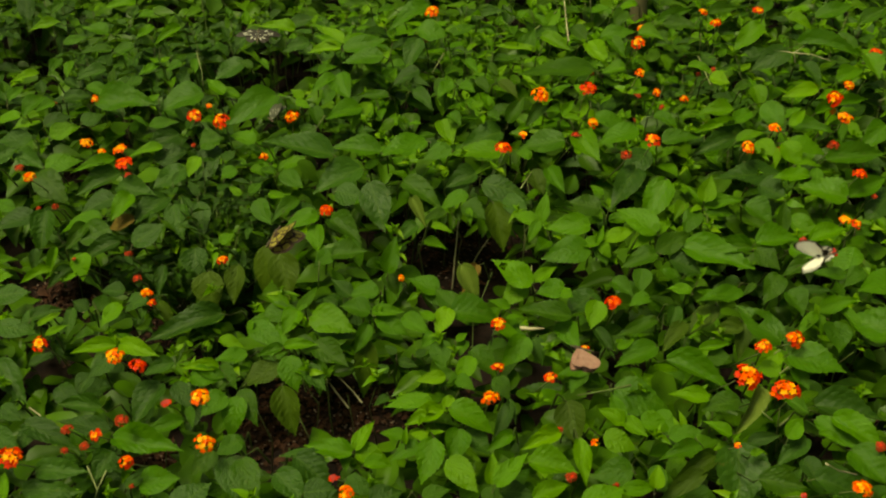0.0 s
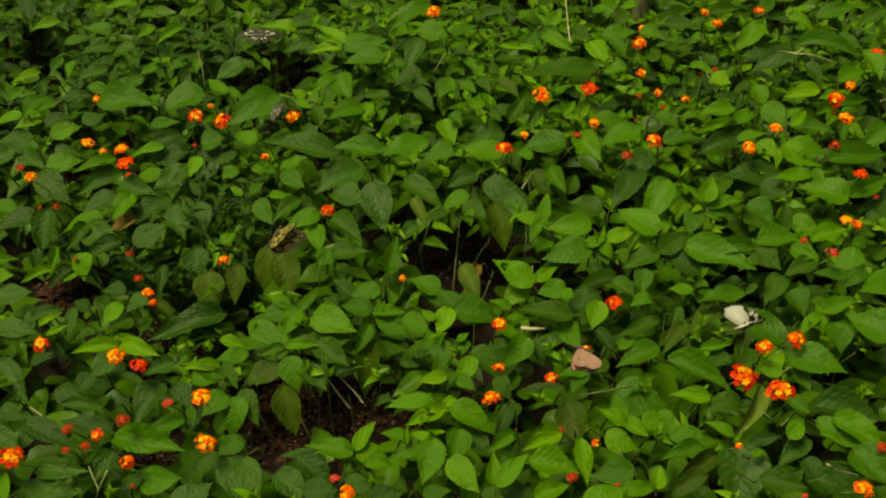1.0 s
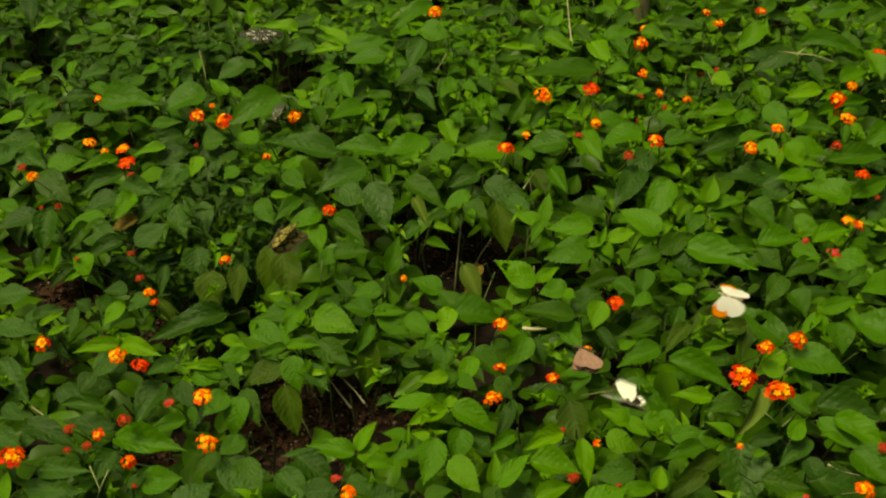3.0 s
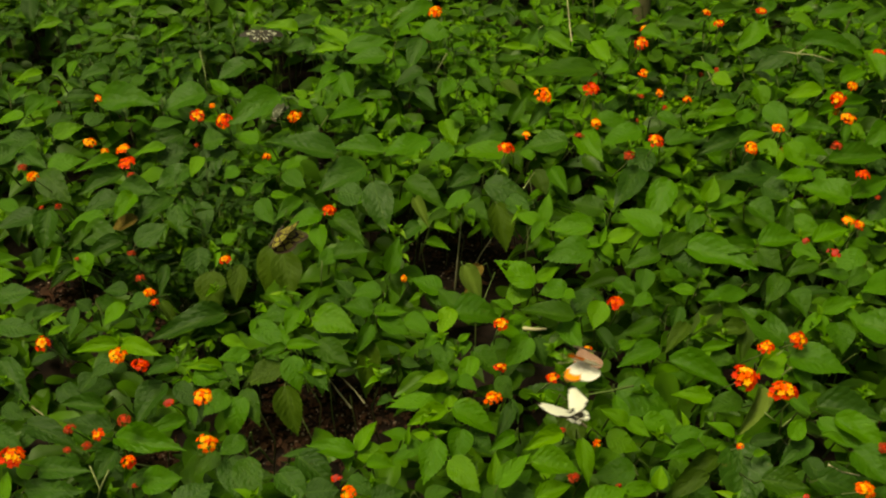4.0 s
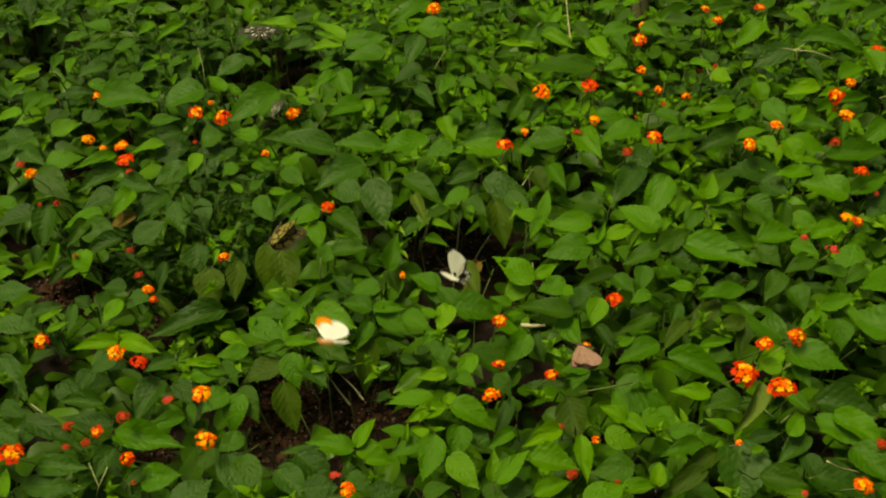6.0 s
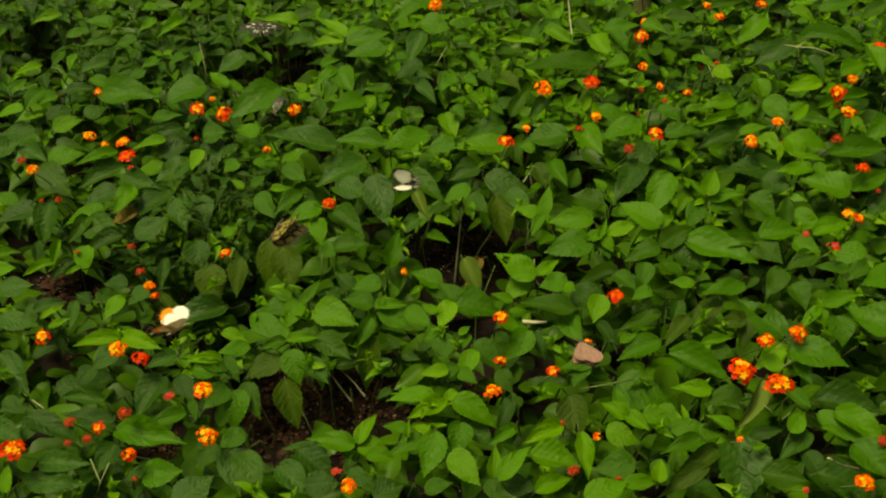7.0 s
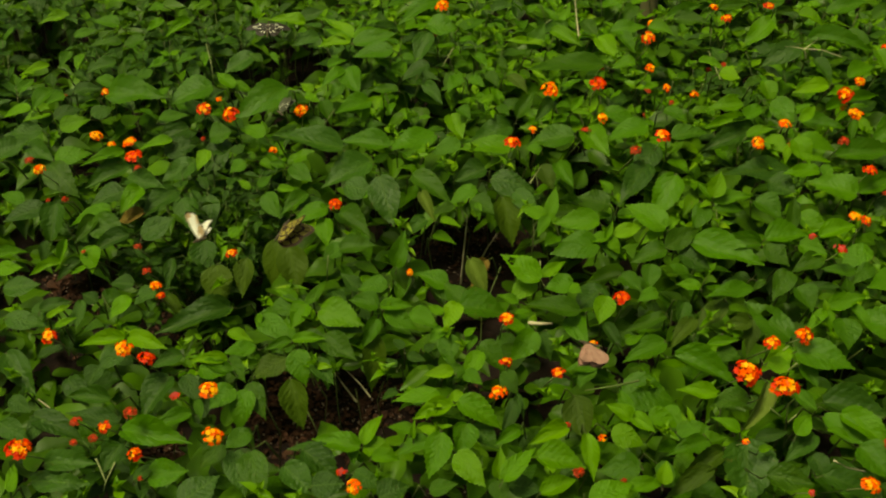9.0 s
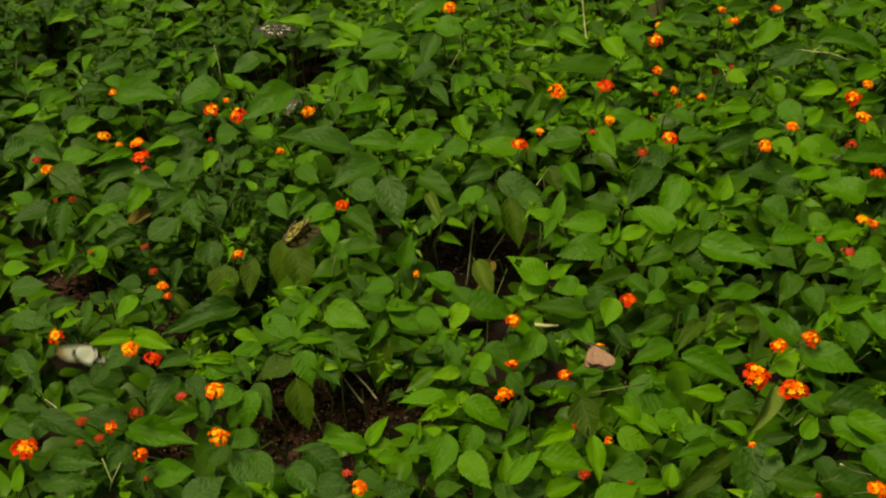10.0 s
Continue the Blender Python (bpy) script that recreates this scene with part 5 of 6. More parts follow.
stalk("dry_stalk", ((0.226, 1.954, 0.300), (0.223, 1.971, 0.320), (0.221, 1.993, 0.340), (0.218, 1.996, 0.360)), 0.0014, STRAW, "pale dry stalk rising from the shrubs", "stalk")
stalk("twig", ((0.605, 1.871, 0.300), (0.599, 1.867, 0.320), (0.631, 1.898, 0.325)), 0.0011, STRAW, "thin pale forked twig above the leaves", "twig")
stalk("twig", ((0.600, 1.871, 0.318), (0.630, 1.873, 0.315), (0.661, 1.856, 0.310)), 0.0009, STRAW, "thin pale forked twig above the leaves", "twig")
stalk("twig", ((0.600, 1.871, 0.318), (0.584, 1.884, 0.315), (0.573, 1.896, 0.310)), 0.0009, STRAW, "thin pale forked twig above the leaves", "twig")
stalk("twig", ((0.218, 1.044, 0.310), (0.187, 1.029, 0.315), (0.155, 1.027, 0.310)), 0.0014, STEM, "green leafless twig reaching across leaves", "twig")
stalk("twig", ((0.414, 0.929, 0.300), (0.424, 0.913, 0.305), (0.443, 0.913, 0.300)), 0.0013, STRAW, "pale leafless twig among leaves", "twig")
stalk("twig", ((0.403, 1.048, 0.200), (0.386, 1.014, 0.270), (0.379, 1.003, 0.315)), 0.0013, STEM, "pale green flower stalk among leaves", "twig")
# pale wing edge of a dark butterfly, reduced to a plain strip
stalk("dry_stalk", ((0.096, 1.135, 0.320), (0.109, 1.131, 0.322), (0.124, 1.134, 0.320)), 0.0028, STRAW, "short pale strip standing in for a dark butterfly wing edge", "stalk")
stalk("twig", ((0.120, 1.476, 0.270), (0.122, 1.440, 0.240), (0.119, 1.428, 0.200)), 0.0018, STEM, "green stem standing in a dark gap", "twig")
stalk("twig", ((-0.375, 0.917, 0.310), (-0.361, 0.893, 0.300), (-0.368, 0.898, 0.280)), 0.0011, PALE_STEM, "thin pale green leafless stem among leaves", "stem")
stalk("twig", ((-0.354, 0.911, 0.310), (-0.361, 0.893, 0.300)), 0.0011, PALE_STEM, "thin pale green leafless stem among leaves", "stem")
stalk("twig", ((0.123, 1.307, 0.240), (0.119, 1.266, 0.290), (0.118, 1.276, 0.310)), 0.0011, PALE_STEM, "thin pale green leafless stem among leaves", "stem")
stalk("twig", ((0.390, 1.440, 0.220), (0.382, 1.426, 0.260), (0.372, 1.410, 0.300)), 0.0011, PALE_STEM, "thin pale green leafless stem among leaves", "stem")
stalk("twig", ((-0.167, 1.326, 0.240), (-0.164, 1.311, 0.270), (-0.162, 1.314, 0.290)), 0.0011, PALE_STEM, "thin pale green leafless stem among leaves", "stem")
stalk("twig", ((-0.410, 1.858, 0.330), (-0.400, 1.834, 0.300), (-0.400, 1.829, 0.260)), 0.0011, PALE_STEM, "thin pale green leafless stem among leaves", "stem")
stalk("twig", ((0.450, 1.923, 0.330), (0.450, 1.917, 0.290)), 0.0011, PALE_STEM, "thin pale green leafless stem among leaves", "stem")
stalk("twig", ((0.465, 1.869, 0.260), (0.444, 1.897, 0.300)), 0.0011, PALE_STEM, "thin pale green leafless stem among leaves", "stem")
stalk("twig", ((-0.181, 1.672, 0.310), (-0.200, 1.671, 0.280)), 0.0011, PALE_STEM, "thin pale green leafless stem among leaves", "stem")
stalk("twig", ((0.208, 2.015, 0.330), (0.188, 2.011, 0.310), (0.157, 1.986, 0.300)), 0.0011, PALE_STEM, "thin pale green leafless stem among leaves", "stem")
stalk("twig", ((0.270, 2.041, 0.340), (0.274, 2.032, 0.300)), 0.0011, PALE_STEM, "thin pale green leafless stem among leaves", "stem")
stalk("twig", ((0.524, 1.619, 0.310), (0.537, 1.617, 0.300)), 0.0011, PALE_STEM, "thin pale green leafless stem among leaves", "stem")
stalk("twig", ((0.708, 1.736, 0.300), (0.717, 1.727, 0.310)), 0.0011, PALE_STEM, "thin pale green leafless stem among leaves", "stem")
stalk("twig", ((0.006, 1.908, 0.300), (-0.014, 1.873, 0.280)), 0.0011, PALE_STEM, "thin pale green leafless stem among leaves", "stem")
stalk("twig", ((0.411, 1.087, 0.300), (0.396, 1.088, 0.280)), 0.0011, PALE_STEM, "thin pale green leafless stem among leaves", "stem")
stalk("twig", ((0.393, 1.121, 0.280), (0.408, 1.118, 0.300)), 0.0011, PALE_STEM, "thin pale green leafless stem among leaves", "stem")
stalk("twig", ((0.379, 1.017, 0.280), (0.359, 1.000, 0.310)), 0.0011, PALE_STEM, "thin pale green leafless stem among leaves", "stem")
stalk("twig", ((0.382, 0.998, 0.290), (0.386, 0.989, 0.310)), 0.0011, PALE_STEM, "thin pale green leafless stem among leaves", "stem")
stalk("twig", ((0.114, 1.460, 0.310), (0.131, 1.489, 0.320)), 0.0011, PALE_STEM, "thin pale green leafless stem among leaves", "stem")
stalk("twig", ((-0.552, 1.428, 0.120), (-0.554, 1.424, 0.090), (-0.555, 1.425, 0.060)), 0.0012, STRAW, "thin pale dry twig in a dark gap", "twig")
stalk("twig", ((-0.536, 1.412, 0.130), (-0.525, 1.413, 0.120), (-0.513, 1.410, 0.120)), 0.0012, STRAW, "thin pale dry twig in a dark gap", "twig")
stalk("twig", ((-0.546, 1.191, 0.140), (-0.532, 1.186, 0.130), (-0.522, 1.178, 0.120)), 0.0012, STRAW, "thin pale dry twig in a dark gap", "twig")
stalk("twig", ((-0.419, 1.457, 0.080), (-0.403, 1.461, 0.090), (-0.390, 1.461, 0.110)), 0.0012, STRAW, "thin pale dry twig in a dark gap", "twig")
post = new("tree_trunk", mesh_of("tree_trunk", *trunk(), BARK))
post.location = (0.381, 2.225, 0)
tagged(post, "slender brown tree trunk rising behind the shrubs", "tree trunk")


# ------------------------------------------------------------------ butterflies
def smooth_outline(pts, n=3):
    out = []
    c = len(pts)
    for i in range(c):
        p0, p1, p2, p3 = (Vector((*pts[(i + k - 1) % c], 0)) for k in range(4))
        for j in range(n):
            t = j / n
            out.append(0.5 * ((2 * p1) + (p2 - p0) * t + (2 * p0 - 5 * p1 + 4 * p2 - p3) * t * t + (3 * p1 - p0 - 3 * p2 + p3) * t ** 3))
    return out


FORE_SWEPT = ((0, 0.13), (0.42, 0.34), (0.78, 0.40), (0.95, 0.34), (0.95, 0.18), (0.86, -0.02), (0.62, -0.14), (0.30, -0.06), (0, -0.02))
FORE_BROAD = ((0, 0.15), (0.30, 0.35), (0.60, 0.46), (0.86, 0.44), (0.98, 0.30), (0.96, 0.06), (0.80, -0.12), (0.40, -0.10), (0, -0.04))
FORE_SLIM = ((0, 0.10), (0.30, 0.39), (0.62, 0.62), (0.86, 0.73), (0.98, 0.66), (0.97, 0.38), (0.82, 0.04), (0.44, -0.10), (0, -0.04))
FORE_DROOP = ((0, 0.18), (0.40, 0.27), (0.78, 0.20), (1.0, 0.05), (0.96, -0.06), (0.75, -0.11), (0.40, -0.14), (0.12, -0.10), (0, -0.05))
FORE = ((0, 0.13), (0.34, 0.42), (0.72, 0.70), (0.97, 0.80), (1.02, 0.70), (0.90, 0.42), (0.76, 0.12), (0.36, 0.0), (0, -0.02))
HIND = ((0, 0.10), (0.40, 0.10), (0.70, 0.02), (0.80, -0.24), (0.68, -0.52), (0.44, -0.68), (0.20, -0.64), (0.06, -0.32), (0, -0.12))
RINGS = (0.16, 0.32, 0.46, 0.58, 0.69, 0.79, 0.88, 0.95, 1.0)


def wing_mesh(name, outline, size, side, upper, lower, mats, lift=0.0):
    """A wing of two thin skins; upper and lower give each field's material from its ring, edge place and angle."""
    edge = smooth_outline(outline)
    root = Vector((0.02, 0.04, 0))
    verts, faces, idx = [], [], []
    for layer, rule in ((1, upper), (-1, lower)):
        start = len(verts)
        c = 0.00025 * layer + lift
        verts.append((root.x * size * side, root.y * size, c))
        for r in RINGS:
            for e in edge:
                q = root + (e - root) * r
                verts.append((q.x * size * side, q.y * size, c + size * (0.05 * math.sin(math.pi * min(1, q.x)) + 0.012 * math.sin(14 * math.atan2(q.y, q.x + 0.05)) * r)))
        n = len(edge)
        for i in range(n):
            j = (i + 1) % n
            tri = (start, start + 1 + i, start + 1 + j)
            faces.append(tri if (layer * side) > 0 else tri[::-1])
            idx.append(rule(0.1, i / n))
            for k in range(len(RINGS) - 1):
                a = start + 1 + k * n
                quad = (a + i, a + n + i, a + n + j, a + j)
                faces.append(quad if (layer * side) > 0 else quad[::-1])
                idx.append(rule((RINGS[k] + RINGS[k + 1]) / 2, i / n))
    return mesh_of(name, verts, faces, mats, idx)


def body_mesh(name, size, mat):
    v, f = [], []
    tube(v, f, [(0, -0.55 * size, 0.0), (0, -0.4 * size, 0.005 * size), (0, -0.05 * size, 0.0), (0, 0.12 * size, 0.01 * size), (0, 0.24 * size, 0.0), (0, 0.27 * size, 0.0), (0, 0.36 * size, 0.0), (0, 0.39 * size, 0)],
         [0.015 * size, 0.045 * size, 0.05 * size, 0.075 * size, 0.06 * size, 0.03 * size, 0.045 * size, 0.02 * size], 8)
    return mesh_of(name, v, f, mat)


def feeler_mesh(size, side, mat):
    v, f = [], []
    tube(v, f, [(0.01 * size * side, 0.38 * size, 0.01), (0.10 * size * side, 0.62 * size, 0.012), (0.17 * size * side, 0.80 * size, 0.012), (0.18 * size * side, 0.83 * size, 0.012)],
         [0.006 * size, 0.005 * size, 0.009 * size, 0.012 * size], 5)
    return mesh_of("antenna", v, f, mat)


def butterfly(label, size, rules, mats, body_mat, fore=FORE, hind=1.0):
    """Body, two antennae, two forewings, each with its hindwing. Returns the thing and its two forewings."""
    e = new("butterfly")
    e.empty_display_size = 0.02
    tagged(e, label, "butterfly")
    child("body", body_mesh("body", size, body_mat), e, pose(0, 0, 0))
    wings = []
    for side in (-1, 1):
        child("antenna", feeler_mesh(size, side, body_mat), e, pose(0, 0, 0))
        w = child("forewing", wing_mesh("forewing", fore, size, side, rules[0], rules[1], mats), e, pose(0, 0, 0.002))
        child("hindwing", wing_mesh("hindwing", HIND, size * hind, side, rules[2], rules[3], mats, -0.0008), w, pose(0, 0, 0))
        wings.append(w)
    return e, wings


def cover(name, a, b, through=0.5):
    return plain(name, a, 0.55, b, 160, 0.15, through)


CREAM = cover("wing_cream", (0.95, 0.95, 0.86), (0.93, 0.92, 0.82), 0.42)
WHITE = cover("wing_white", (0.93, 0.94, 0.92), (0.91, 0.91, 0.88), 0.45)
ORANGE = cover("wing_orange", (0.95, 0.33, 0.015), (0.92, 0.27, 0.01), 0.35)
BLACK = cover("wing_black", (0.010, 0.008, 0.004), (0.016, 0.012, 0.006), 0.02)
TAN = cover("wing_tan", (0.58, 0.42, 0.22), (0.70, 0.56, 0.34))
ROSY = cover("wing_rosy_brown", (0.28, 0.150, 0.108), (0.35, 0.21, 0.155), 0.1)
DUSK = cover("wing_dark_brown", (0.030, 0.016, 0.008), (0.055, 0.030, 0.014), 0.1)
PALE = cover("wing_pale_grey", (0.60, 0.62, 0.48), (0.54, 0.56, 0.42), 0.1)
SLATE = cover("wing_slate", (0.05, 0.055, 0.035), (0.075, 0.08, 0.05), 0.15)
LIME = cover("wing_pale_green", (0.40, 0.37, 0.07), (0.46, 0.42, 0.10))
DARKBODY = plain("dark_fuzz", (0.03, 0.022, 0.016), 0.9, (0.10, 0.08, 0.05), 300, 0.6)
PALEBODY = plain("pale_fuzz", (0.42, 0.36, 0.24), 0.9, (0.2, 0.16, 0.1), 300, 0.6)


def in_apex(u):
    return 0.20 < u < 0.52


# cream flyer with black borders
flyer_cream, cream_wings = butterfly("cream butterfly with black wing borders fluttering above the shrubs", 0.037, (
    lambda r, u: 1 if r > 0.965 or r < 0.2 or (r > 0.86 and 0.28 < u < 0.42) or (r > 0.78 and 0.66 < u < 0.9) else 0,
    lambda r, u: 1 if r > 0.96 else (2 if (r > 0.78 and in_apex(u)) or u > 0.62 else 0),
    lambda r, u: 1 if r < 0.66 or r > 0.97 or int(u * 27) % 4 == 0 else 0,
    lambda r, u: 2 if 0.3 < r < 0.9 else (1 if r >= 0.9 and int(u * 27) % 3 == 0 else 0)), (CREAM, BLACK, TAN), DARKBODY, FORE_SLIM, 0.60)
# white flyer with orange tips
flyer_orange, orange_wings = butterfly("white butterfly with bright orange wing tips in flight", 0.0310, (
    lambda r, u: (2 if r > 0.965 else 1) if 0.22 < u < 0.64 and r > 0.68 else 0,
    lambda r, u: 1 if 0.22 < u < 0.64 and r > 0.68 else 3,
    lambda r, u: 0,
    lambda r, u: 3), (WHITE, ORANGE, DUSK, TAN), PALEBODY, FORE_BROAD, 1.0)
# brown sitter
sitter_brown, brown_wings = butterfly("rosy brown butterfly feeding on an orange flower head", 0.031, (
    lambda r, u: 1 if r > 0.95 else 0, lambda r, u: 1 if 0.55 < r < 0.6 else 0,
    lambda r, u: 1 if r > 0.95 else 0, lambda r, u: 1 if 0.55 < r < 0.6 else 0), (ROSY, DUSK), DARKBODY, FORE_SWEPT, 1.12)
# green-banded sitter
band = lambda r, u: 1 if (0.3 < r < 0.62 or 0.70 < r < 0.86) and int(u * 27) % 4 != 0 else 0
sitter_green, green_wings = butterfly("brown butterfly with pale green wing bands resting on a leaf", 0.041, (band,) * 4, (DUSK, LIME), DARKBODY, FORE_SWEPT)
# striped sitter
stripe = lambda r, u: 1 if round(u * 27) % 4 == 0 and 0.40 < r < 0.74 else 0
sitter_striped, striped_wings = butterfly("black swallowtail butterfly with pale stripes resting with wings spread", 0.038, (stripe,) * 4, (BLACK, PALE), DARKBODY, FORE_DROOP, 0.7)

# grey sitter beside a flower head
sitter_grey, grey_wings = butterfly("dark grey butterfly with pale wing lines beside a flower head", 0.029, (stripe,) * 4, (SLATE, PALE), DARKBODY, FORE_SWEPT)


def set_wings(wings, left, right):
    wings[0].matrix_basis = pose(0, 0, 0.002, 0, left, 0)
    wings[1].matrix_basis = pose(0, 0, 0.002, 0, -right, 0)


sitter_brown.matrix_basis = pose(0.160, 1.068, 0.345, 129.2, -64.4, -41.1)
set_wings(brown_wings, 86, 76)
sitter_green.matrix_basis = pose(-0.218, 1.310, 0.335, 18.8, 24.5, -18.1)
set_wings(green_wings, 118, 20)
sitter_striped.matrix_basis = pose(-0.312, 1.909, 0.335, 23.9, -0, 0)
set_wings(striped_wings, -8, -8)
sitter_grey.matrix_basis = pose(-0.257, 1.615, 0.335, 15.4, -43.3, -163.3)
set_wings(grey_wings, 80, 82)

# ------------------------------------------------------------------ shrubs closed: stems and lower leaves
for p in PLANTS:
    if p[3]:
        tagged(child("brushwood", mesh_of("brushwood", p[3], p[4], STEM), p[2], pose(0, 0, 0)), kind="stuff")
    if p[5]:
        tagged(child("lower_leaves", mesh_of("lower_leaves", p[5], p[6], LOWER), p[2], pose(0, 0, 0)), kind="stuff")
    if p[8]:
        tagged(child("young_leaves", mesh_of("young_leaves", p[8], p[9], YOUNG), p[2], pose(0, 0, 0)), kind="stuff")
    if not p[2].children:
        bpy.data.objects.remove(p[2])
    elif p[7]:
        tagged(p[2], "green lantana shrub with small orange and red flower heads", "shrub", "lantana shrubs of the bed")
    else:
        tagged(p[2], "low green lantana shrub with broad leaves", "shrub", "lantana shrubs of the bed")


# ------------------------------------------------------------------ what moves
def beat(wings, rows):
    """Both wings rise and fall by the same angles."""
    walk(wings[0], [(t, pose(0, 0, 0.002, 0, a, 0)) for t, a in rows])
    walk(wings[1], [(t, pose(0, 0, 0.002, 0, -a, 0)) for t, a in rows])


def sway(head, rows):
    """A flower head nods sideways by so many millimetres."""
    base = head.matrix_basis.copy()
    walk(head, [(t, Matrix.Translation((d * 0.001, 0, 0)) @ base) for t, d in rows])


